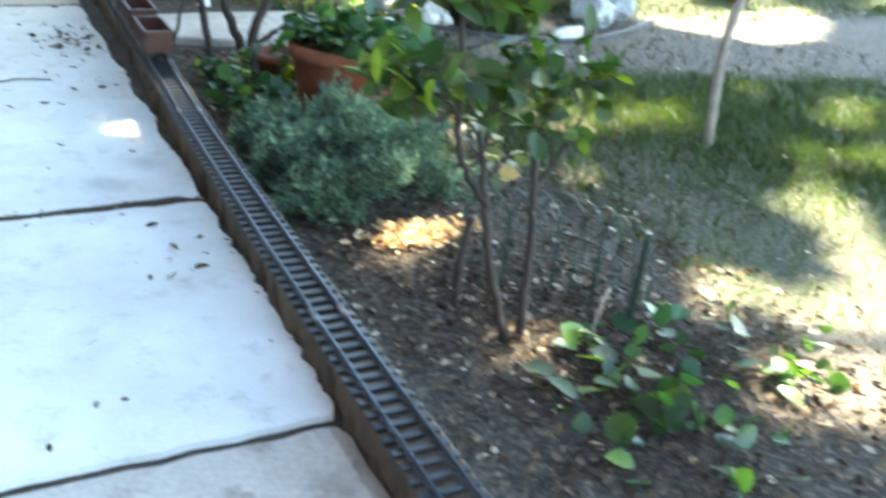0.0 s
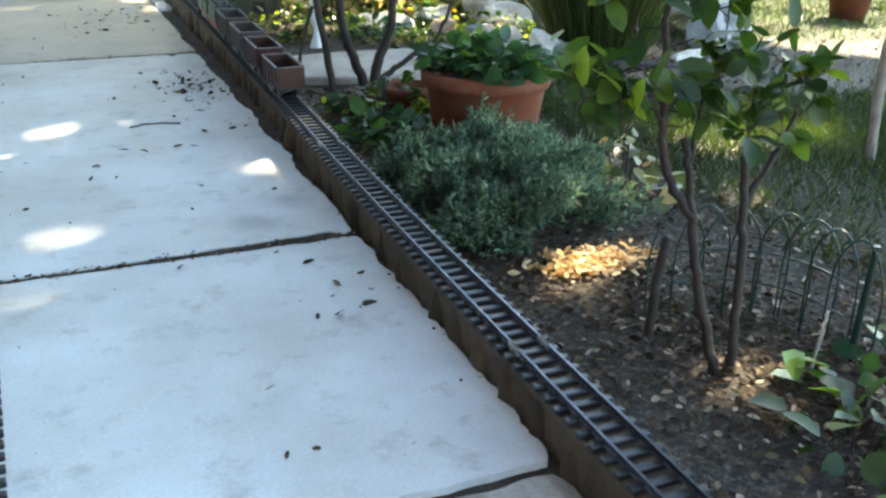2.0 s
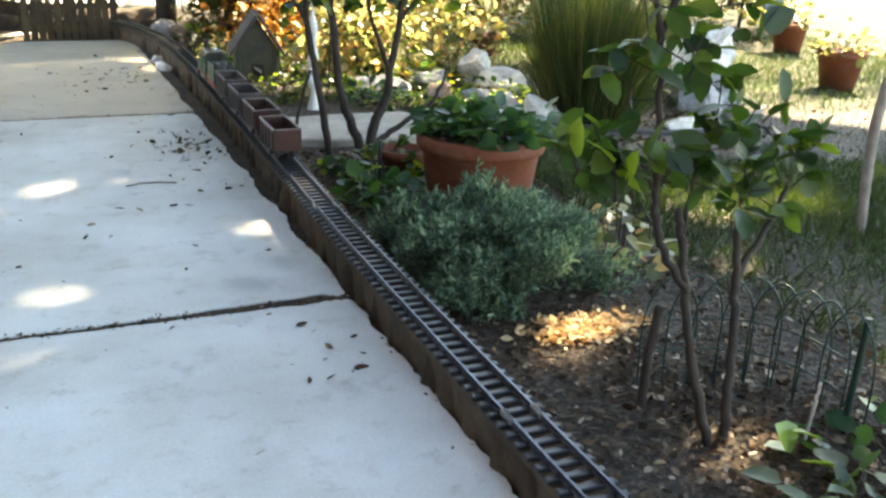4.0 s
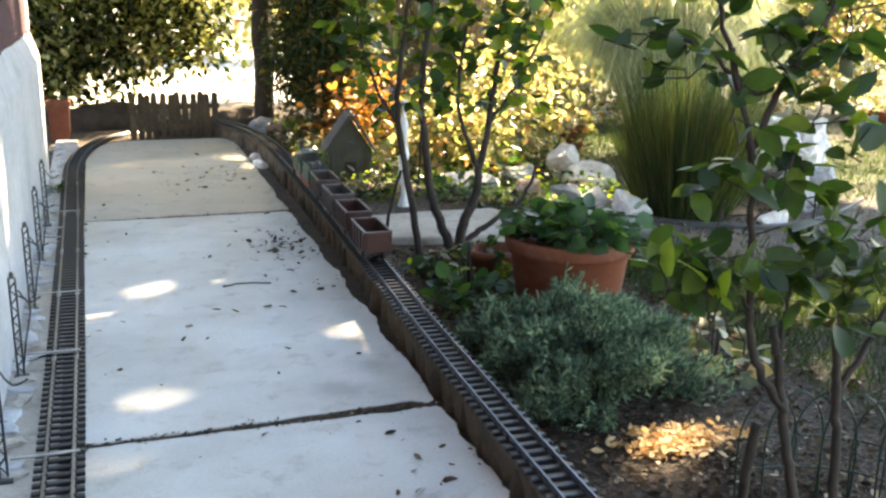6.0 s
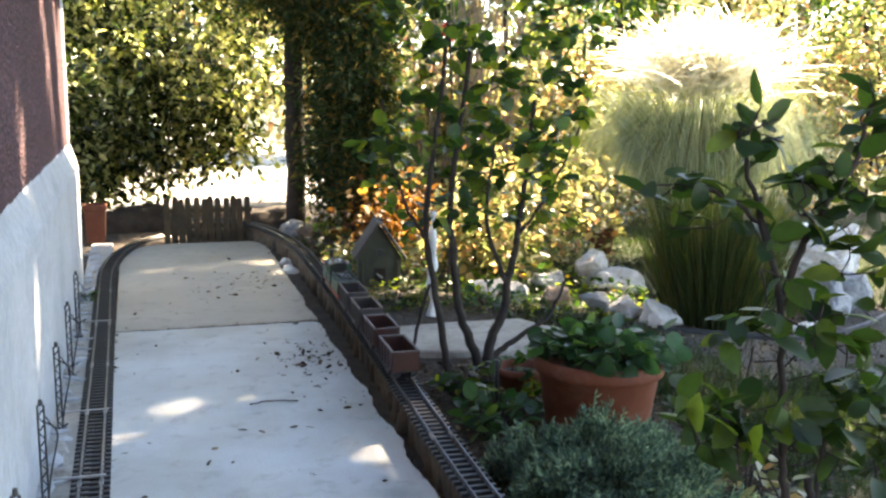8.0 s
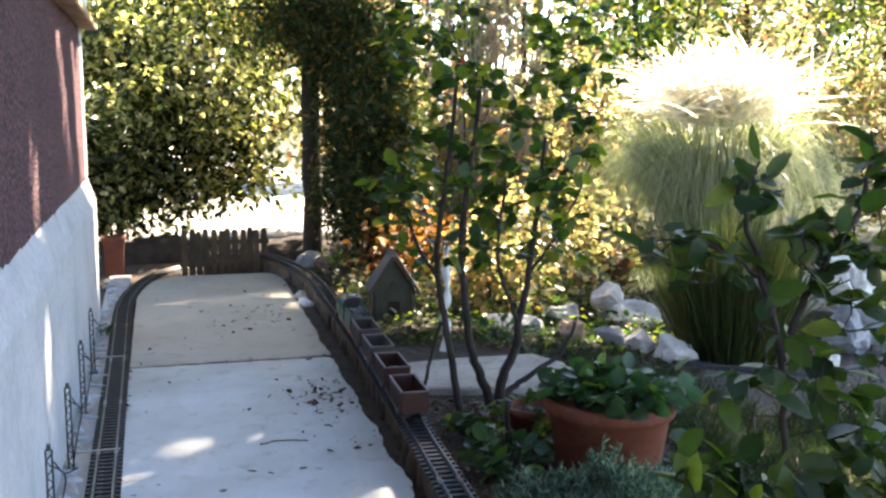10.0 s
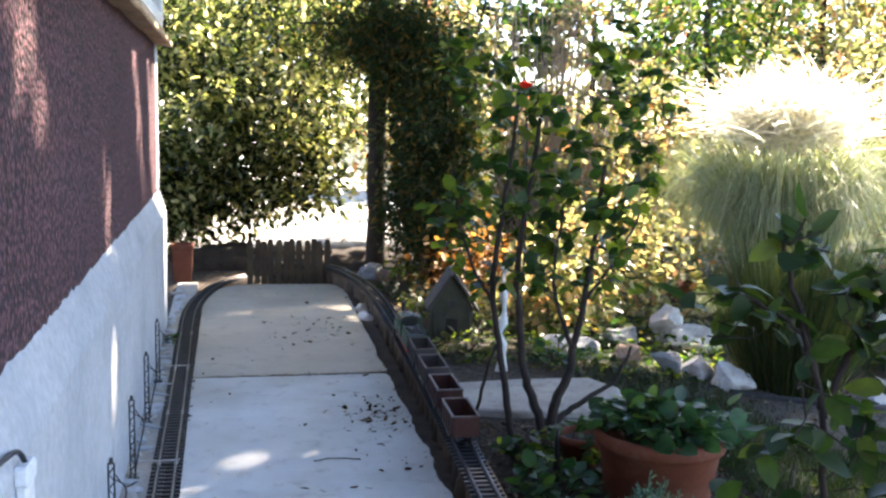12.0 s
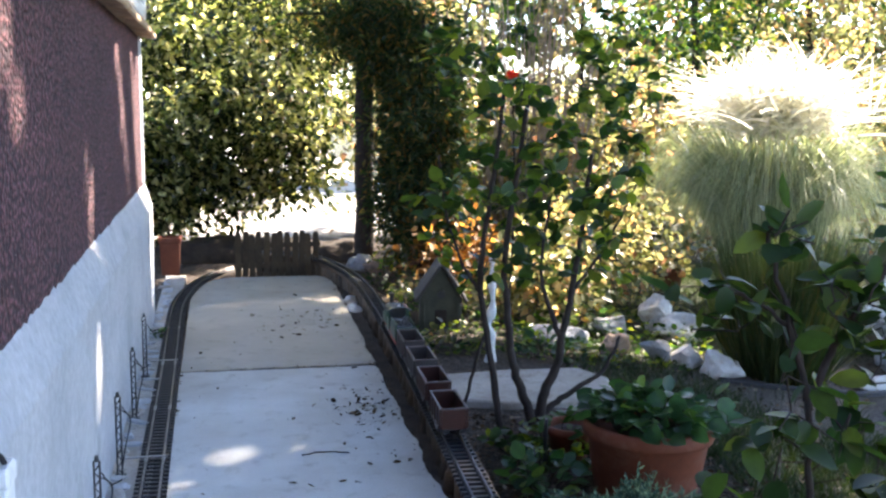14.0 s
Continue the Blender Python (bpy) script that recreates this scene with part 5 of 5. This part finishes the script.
tb = thing("planter_box", pose(-0.33, 6.44, -0.03), "small square terracotta planter box by the loop", "planter")
part("body", lathe([(0.075, 0), (0.085, 0.20), (0.095, 0.205), (0.095, 0.235), (0.08, 0.235), (0.078, 0.20)], 4), M_POT, tb, at=pose(0, 0, 0, 0, 0, 45))
part("earth", bx(0.10, 0.10, 0.02, 0, 0, 0.20), M_SOIL, tb)
for x, y, s, lb in ((2.75, 5.85, 0.75, "orange terracotta pot in the far bed"), (5.6, 6.25, 1.1, "terracotta pot on the sunny lawn"), (4.75, 4.85, 1.15, "large terracotta pot at the lawn edge")):
    t = thing("clay_pot", pose(x, y, ground_height(x, y)), lb, "pot")
    part("body", lathe([(0.09 * s, 0), (0.12 * s, 0.17 * s), (0.13 * s, 0.175 * s), (0.13 * s, 0.21 * s), (0.115 * s, 0.21 * s), (0.11 * s, 0.17 * s)], 28), M_POT, t, smooth=True)
    low_plant(x, y, 90, 0.16 * s, 0.22 * s, 0.06, L_HEDGE, int(x * 10), "bushy green plant growing in a clay pot", "potted_plant").matrix_basis = pose(x, y, ground_height(x, y) + 0.17 * s)


sp = thing("clay_pot", pose(1.10, 2.97, -0.03), "small terracotta pot half hidden among low leaves", "pot")
part("body", lathe([(0.05, 0), (0.068, 0.085), (0.076, 0.088), (0.078, 0.112), (0.070, 0.114), (0.064, 0.09)], 28), M_POT, sp, smooth=True)
part("earth", lathe([(0.02, 0.092), (0.062, 0.093), (0.02, 0.098)], 18), M_SOIL, sp, "dark potting soil")
duct = thing("cable_duct", pose(wall_x(1.62), 1.62, 0), "white plastic cable duct on the house plinth", "cable duct")
part("channel", bx(0.018, 0.045, 0.52, 0.010, 0, 0.27, 0.004), M_WHITEPAINT, duct)
part("end_cap", bx(0.022, 0.052, 0.03, 0.011, 0, 0.535, 0.004), M_WHITEPAINT, duct)
part("cable", tube(bmesh.new(), bent([(0.012, 0, 0.55), (0.006, -0.03, 0.575), (-0.006, -0.14, 0.58)], 5), 0.004, 6), M_BLACK, duct, "black cable", smooth=True)


# dark bank and stones round the far loop of the track
def bank(x, y, sx, sy, sz, seed, label, mat):
    tagged(part("earth_bank", lump(sx, sy, sz, seed, 0.35, 3), mat, smooth=True, at=pose(x, y, -0.02)), label, "earth bank")


bank(-0.12, 7.05, 0.34, 0.22, 0.13, 3.1, "low dark earth bank behind the track loop", M_SOIL)
bank(0.78, 6.95, 0.22, 0.22, 0.11, 5.3, "dark mossy mound at the foot of the conifer", M_SOIL)
bank(0.35, 7.0, 0.40, 0.2, 0.12, 8.3, "dark soil heap behind the picket fence", M_SOIL)
rock(0.92, 6.2, 0.08, 0.10, 0.06, M_ROCKB, 11.2, "brown stone beside the track loop", 0.4, 0)
rock(0.86, 6.45, 0.10, 0.08, 0.07, M_ROCKG, 12.4, "grey stone beside the track loop", 0.4, 40)
rock(0.68, 5.35, 0.035, 0.05, 0.03, M_ROCKW, 13.1, "small pale stone at the path edge", 0.5, 0)
rock(0.675, 5.12, 0.04, 0.05, 0.035, M_ROCKW, 14.6, "small sunlit pale stone at the path edge", 0.5, 30)
low_plant(0.95, 5.7, 110, 0.16, 0.2, 0.035, L_CYPRESS, 45, "rusty brown low bush beside the loop")
low_plant(1.02, 5.35, 90, 0.14, 0.16, 0.035, L_HEDGE, 46, "sunlit weeds along the raised track")

# ------------------------------------------------------------ trees, hedges, distance
def tree(x, y, trunk_r, lines, blobs, per, leaf, mat, seed, label, name="tree", wide=0.6, shell=0.35, clump_r=0.16, bark=None):
    """lines: limbs as point lists with radii; blobs: (centre, radii, clump count) of the crown, in world places."""
    z0 = ground_height(x, y)
    t = thing(name, pose(x, y, z0), label, "tree")
    o = Vector((x, y, z0))
    bm = bmesh.new()
    for pts, r0, r1 in lines:
        pp = bent([Vector(p) - o for p in pts], 6, 0.01, random.Random(seed))
        n = len(pp) - 1
        tube(bm, pp, [r0 + (r1 - r0) * i / n for i in range(n + 1)], 10)
    part("trunk", bm, bark or M_BARK, t, smooth=True)
    rng = np.random.default_rng(seed)
    ps, os_ = [], []
    for c, rad, n in blobs:
        cl = in_blob(rng, n, c, rad, shell)
        p, q = clumped(rng, cl, per, clump_r)
        ps.append(p)
        os_.append(q)
    p = np.concatenate(ps) - np.array(o)
    q = np.concatenate(os_)
    keep = p[:, 2] > 0.02
    p, q = open_gaps(p[keep], q[keep], o)
    part("crown", leaves("crown", p, q, rng.uniform(0.7, 1.25, len(p)) * leaf, mat, wide, 0.2, 0.15, seed), None, t)
    return t


# dark glossy tree over the street; its cream leaves are painted sun glints
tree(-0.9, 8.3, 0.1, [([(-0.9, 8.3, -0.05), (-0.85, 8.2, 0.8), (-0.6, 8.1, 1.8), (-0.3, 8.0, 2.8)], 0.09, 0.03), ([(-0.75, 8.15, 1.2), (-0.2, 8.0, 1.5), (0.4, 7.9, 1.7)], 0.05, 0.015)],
     # The crown part at y 6.2 is unseen, added to shade the far slab.
     [((-0.50, 7.3, 1.05), (0.85, 0.5, 1.0), 250), ((0.35, 7.4, 1.2), (0.62, 0.5, 0.92), 120), ((-0.35, 7.5, 0.50), (0.75, 0.35, 0.34), 120), ((-0.75, 7.3, 0.34), (0.6, 0.3, 0.28), 80), ((0.35, 7.6, 0.62), (0.45, 0.3, 0.32), 60), ((0.62, 7.5, 1.9), (0.45, 0.4, 0.6), 50), ((0.0, 6.2, 2.75), (1.0, 0.9, 0.4), 170)], 38, 0.062, L_HOLLY, 61, "dark glossy-leaved tree, some leaves coloured as sun glints, hanging over the sunny street", wide=0.5, clump_r=0.125)
# conifer with a straight trunk
tree(0.93, 6.75, 0.07, [([(0.93, 6.75, -0.1), (0.925, 6.75, 1.0), (0.93, 6.75, 2.2), (0.94, 6.75, 4.2)], 0.068, 0.05), ([(0.98, 6.75, 1.5), (0.7, 6.7, 1.62), (0.4, 6.6, 1.6)], 0.02, 0.006), ([(0.98, 6.75, 1.4), (1.3, 6.6, 1.52), (1.6, 6.5, 1.5)], 0.02, 0.006)],
     # The crown part at y 5.4 is unseen too, there to darken the slab.
     [((0.98, 6.55, 2.7), (0.8, 0.7, 0.6), 200), ((0.75, 5.4, 2.7), (0.9, 0.9, 0.4), 150), ((0.76, 6.6, 1.58), (0.26, 0.3, 0.15), 55), ((1.0, 6.55, 1.56), (0.36, 0.36, 0.28), 140), ((1.22, 6.5, 1.30), (0.30, 0.3, 0.30), 150)], 34, 0.055, L_CYPRESS, 62, "dark conifer with a straight bare trunk", wide=0.25)
tree(1.24, 6.3, 0.03, [([(1.24, 6.3, -0.1), (1.24, 6.3, 0.8), (1.24, 6.3, 1.6)], 0.03, 0.01)],
     [((1.25, 6.3, 0.80), (0.30, 0.30, 0.62), 320), ((1.16, 6.25, 0.5), (0.24, 0.22, 0.38), 170)], 40, 0.05, L_CYPRESS, 63, "dense dark cypress bush beside the track", "cypress", wide=0.30, shell=0.5, clump_r=0.10)
# sunny hedge and bushes at the back
HB = [(1.9, 7.2, 0.55, 0.5, 0.4, 0.65), (2.6, 7.4, 0.5, 0.6, 0.45, 0.6), (3.4, 7.6, 0.6, 0.6, 0.5, 0.75), (4.3, 7.6, 0.6, 0.7, 0.5, 0.8), (5.3, 7.7, 0.7, 0.7, 0.5, 0.9), (6.4, 7.8, 0.8, 0.8, 0.6, 1.0)]
for k, (x, y, z, a, b, c) in enumerate(HB):
    tree(x, y, 0.02, [([(x, y, -0.2), (x + 0.05, y, z), (x, y, z + c * 0.6)], 0.018, 0.006)], [((x, y, z), (a, b, c), 190)], 22, 0.065, L_HEDGE, 70 + k, "sunlit yellow-green garden bush in the back border", "bush", wide=0.6)
BT = [(1.45, 8.4, 1.7), (4.6, 9.4, 2.0), (6.0, 9.6, 2.1), (7.6, 9.4, 2.2)]
for k, (x, y, z) in enumerate(BT):
    tree(x, y, 0.05, [([(x, y, -0.2), (x + 0.04, y, 1.0), (x - 0.05, y, 2.2), (x, y, 3.4)], 0.055, 0.02), ([(x, y, 0.9), (x + 0.4, y - 0.2, 1.5), (x + 0.6, y - 0.2, 2.2)], 0.025, 0.008)],
         [((x, y, z), (0.95, 0.7, 1.7), 210)], 18, 0.075, L_SHRUB if k in (1, 3) else L_HEDGE, 80 + k, "loose leafy tree at the back of the garden", wide=0.55, shell=0.2, clump_r=0.22)
for k, (x, y, z, rad, n, mat, label) in enumerate(((1.42, 5.85, 0.16, 0.26, 60, L_RUST, "low shrub with rusty dry leaves at the cypress foot"), (1.62, 5.0, 0.16, 0.24, 60, L_HEDGE, "low sunlit yellow-green plant behind the shrub"), (1.95, 5.7, 0.22, 0.30, 80, L_HEDGE, "rounded sunlit yellow-green border plant"), (2.55, 6.3, 0.25, 0.38, 90, L_HEDGE, "spreading sunlit border plant beside the stones"))):
    tree(x, y, 0.01, [([(x, y, -0.1), (x, y, z), (x + 0.03, y, z + 0.15)], 0.008, 0.003)], [((x, y, z), (rad, rad, rad * 0.85), n)], 14, 0.055, mat, 200 + k, label, "border_plant", wide=0.6)
# bare twigs
tw = plant("bare_shrub", 2.15, 6.9, "tangle of bare grey twigs in front of the hedge", "shrub")
rr = random.Random(5)
for k in range(150):
    x, y = rr.gauss(0, 0.30), rr.gauss(0, 0.18)
    bm = tube(bmesh.new(), bent([(x * 0.3, y * 0.3, -0.02), (x * 0.8, y * 0.8, 0.7), (x * 1.3 + rr.gauss(0, 0.1), y, 1.7 + rr.uniform(-0.4, 0.6))], 4, 0.012, rr), [0.007 - 0.0006 * i for i in range(9)], 5)
    part("stem", bm, M_TWIG, tw)
fl = plant("flowering_stem", 1.29, 4.40, "slender stem with one red flower", "flower")
part("stem", tube(bmesh.new(), bent([(0, 0, -0.02), (0.02, 0, 0.6), (0.0, 0, 1.19)], 5), 0.005, 5), M_BARK, fl)
r2 = np.random.default_rng(2)
part("flower_head", leaves("petals", np.tile((0, 0, 1.19), (26, 1)), r2.normal(0, 1, (26, 3)), 0.05, L_RED, 0.8, 0.2, 0.1, 2), None, fl, "red petals")

# unseen shade trees beyond the garden's sunny side, added to dapple the sun
rc = random.Random(17)
SHADE = [((10.0, 3.2), []), ((11.0, 5.2), []), ((12.0, 7.2), [])]
for i in range(6):
    for j in range(6):
        x, y = 3.2 + 1.1 * i + rc.uniform(-0.35, 0.35), 2.6 + 1.1 * j + rc.uniform(-0.35, 0.35)
        if math.hypot(x - 6.2, y - 7.4) < 1.4 or (y > 7.6 and x > 4.6):
            continue
        SHADE[0 if y < 4.4 else 1 if y < 6.3 else 2][1].append(((x, y, 4.7 + rc.uniform(-0.3, 0.3)), (0.9, 0.9, 0.5), 150))
for k, ((x, y), blobs) in enumerate(SHADE):
    limbs = [([(x, y, -0.4), (x - 0.2, y + 0.1, 2.2), (x - 0.6, y + 0.2, 4.2)], 0.12, 0.07)]
    for c, r, n in blobs:
        limbs.append(([(x - 0.6, y + 0.2, 4.2), ((x + c[0]) / 2, (y + c[1]) / 2, 4.6), c], 0.04, 0.01))
    tree(x, y, 0.1, limbs, blobs, 15, 0.13, L_CANOPY, 90 + k, "unseen spreading tree added to shade the garden", "shade_tree", wide=0.65, shell=0.05, clump_r=0.22)
# unseen crowns overhead, added to block sun and sky above the beds
over = [((x, y, 3.3 + 0.2 * math.sin(3 * x + y)), (0.8, 0.8, 0.35), 215) for x, y in ((1.35, 3.1), (1.35, 4.0), (1.3, 4.9), (1.3, 5.7), (2.0, 0.8), (3.2, 1.0), (2.3, 2.3), (3.6, 2.5), (2.0, 3.7), (3.3, 3.9), (4.6, 1.6), (4.8, 3.2), (2.9, -0.5), (4.2, -0.4))]
tree(5.6, 0.6, 0.1, [([(5.6, 0.6, -0.4), (5.4, 0.8, 1.8), (4.8, 1.2, 3.2)], 0.10, 0.06)] + [([(4.8, 1.2, 3.2), ((4.8 + c[0]) / 2, (1.2 + c[1]) / 2, 3.4), c], 0.03, 0.01) for c, r, n in over], over, 15, 0.11, L_CANOPY, 99, "unseen broad tree added to shade the garden beds", "shade_tree", wide=0.65, shell=0.05, clump_r=0.22)
# hedge across the street
for k in range(13):
    x = -5.4 + 1.5 * k
    tree(x, 14.2, 0.05, [([(x, 14.2, -0.2), (x, 14.2, 1.2), (x, 14.2, 2.6)], 0.06, 0.03)], [((x, 14.2, 1.9 + 0.3 * (k > 4)), (1.2, 0.8, 1.5 + 0.4 * (k > 4)), 260 - 110 * (k > 4))], 16, 0.14, L_HEDGE if k % 3 else L_SHRUB, 110 + k, "leafy tree across the sunny street", "street_tree", wide=0.6)

# ------------------------------------------------------------ litter and turf
rng = np.random.default_rng(11)


def scatter(name, x, y, size, mat, label, seed, zoff=0.004, wide=0.6):
    z = np.array([0.0 if (xx < 0.645 and xx > -0.13 and yy > 1.2) else (ground_height(xx, yy) if xx > 0.62 else -0.012) for xx, yy in zip(x, y)]) + zoff
    r = np.random.default_rng(seed)
    o = np.stack([r.normal(0, 1, len(x)), r.normal(0, 1, len(x)), r.normal(0.03, 0.10, len(x))], 1)
    ob = new(name, leaves(name, np.stack([x, y, z], 1), o, size, mat, wide, 0.35, -0.1, seed))
    tagged(ob, label, "leaf litter", kind="stuff")


n = 90
x = np.concatenate([rng.normal(0.52, 0.065, 130), rng.uniform(-0.1, 0.62, n), rng.normal(0.42, 0.11, 60), rng.normal(0.50, 0.06, 12)])
y = np.concatenate([rng.normal(3.42, 0.17, 130), rng.uniform(1.25, 6.0, n), rng.normal(4.85, 0.2, 60), rng.normal(1.82, 0.08, 12)])
ok = (x < 0.63) & (x > -0.12)
scatter("slab_litter", x[ok], y[ok], rng.uniform(0.008, 0.036, ok.sum()) * rng.uniform(0.4, 1.2, ok.sum()), M_LITTER, "small dry leaves and crumbs lying on the concrete path", 12, 0.004, 0.42)
x = np.concatenate([rng.uniform(0.80, 1.7, 6500), rng.normal(1.15, 0.16, 1500), rng.uniform(1.6, 4.5, 4500)])
y = np.concatenate([rng.uniform(0.5, 3.4, 6500), rng.normal(1.4, 0.22, 1500), rng.uniform(0.5, 4.3, 4500)])
scatter("soil_litter", x, y, rng.uniform(0.005, 0.024, len(x)), M_LITTER, "dry brown leaves scattered over the garden soil", 13, 0.006)
# Lightened leaves laid where the sun patch falls, to make it brighter.
scatter("sunlit_litter", rng.normal(1.05, 0.06, 600), rng.normal(1.80, 0.03, 600), rng.uniform(0.008, 0.03, 600), L_SUNLIT_LITTER, "dry leaves in lightened tan that brighten the sun patch before the lavender", 18, 0.010, 0.4)
x = np.concatenate([rng.uniform(-0.13, 0.64, 420), rng.uniform(0.63, 0.67, 240), rng.normal(0.36, 0.16, 160).clip(-0.1, 0.62)])
y = np.concatenate([rng.normal(2.078, 0.008, 420), rng.uniform(0.9, 4.5, 240), rng.normal(4.033, 0.010, 160)])
scatter("joint_litter", x, y, rng.uniform(0.004, 0.011, len(x)), M_LITTER, "crumbs and dry leaf bits in the slab joints", 14, 0.0)
y = rng.uniform(1.5, 5.2, 420)
x = -0.106 - 0.0245 * (y - 2.9) + rng.normal(0, 0.006, len(y))
scatter("track_litter", x, y, rng.uniform(0.006, 0.020, len(x)), M_LITTER, "dark crumbs and moss between track and slab", 19, 0.004, 0.4)
n = 4600
x, y = rng.uniform(0.92, 2.3, n), rng.uniform(3.95, 6.6, n)
keep = ~((np.abs(x - 1.06) < 0.16) & (np.abs(y - 4.78) < 0.16)) & (np.sin(x * 5 + y * 3) + np.sin(y * 6) > -0.9)
x, y = x[keep], y[keep]
z = np.array([ground_height(a, b) for a, b in zip(x, y)]) + rng.uniform(0.005, 0.09, len(x)) * (0.6 + 0.4 * np.sin(x * 7 + y * 4))
tagged(new("ground_cover", leaves("ground_cover", np.stack([x, y, z], 1), np.stack([rng.normal(0, 1, len(x)), rng.normal(0, 1, len(x)), rng.normal(0.3, 0.4, len(x))], 1), rng.uniform(0.018, 0.045, len(x)), L_SHRUB, 0.6, 0.2, 0.15, 16)), "low leafy ground cover among the stones", "ground cover", kind="stuff")
tagged(part("fallen_twig", tube(bmesh.new(), bent([(0.285, 3.045, 0.004), (0.35, 3.055, 0.006), (0.425, 3.043, 0.004)], 5, 0.002), 0.0022, 6), M_BARK), "thin dark fallen twig on the concrete path", "twig")
n = 130000
x, y = np.concatenate([rng.uniform(1.5, 6.5, 90000), np.abs(rng.normal(0, 0.95, 40000)) + 1.55]), np.concatenate([rng.uniform(0.2, 7.2, 90000), rng.normal(2.3, 0.6, 40000)])
keep = (np.sin(x * 2.1 + 0.6) + np.sin(y * 1.7 + x) + rng.normal(0, 1.0, n) > -0.5) & ~((x > 2.0) & (y > 3.1) & (y < 4.3) & (rng.random(n) < 0.93)) & ~((y < 1.5) & (rng.random(n) < 0.75))
x, y = x[keep], y[keep]
z = np.array([ground_height(a, b) for a, b in zip(x, y)])
b = np.stack([x, y, z - 0.005], 1)
tp = b + np.stack([rng.normal(0, 0.022, len(x)), rng.normal(0, 0.022, len(x)), rng.uniform(0.02, 0.06, len(x))], 1)
tagged(new("turf", blades("turf", b, tp, 0.005, L_TURF, 0.2, 2, 15)), "thin patchy grass of the shaded lawn", "grass", kind="stuff")
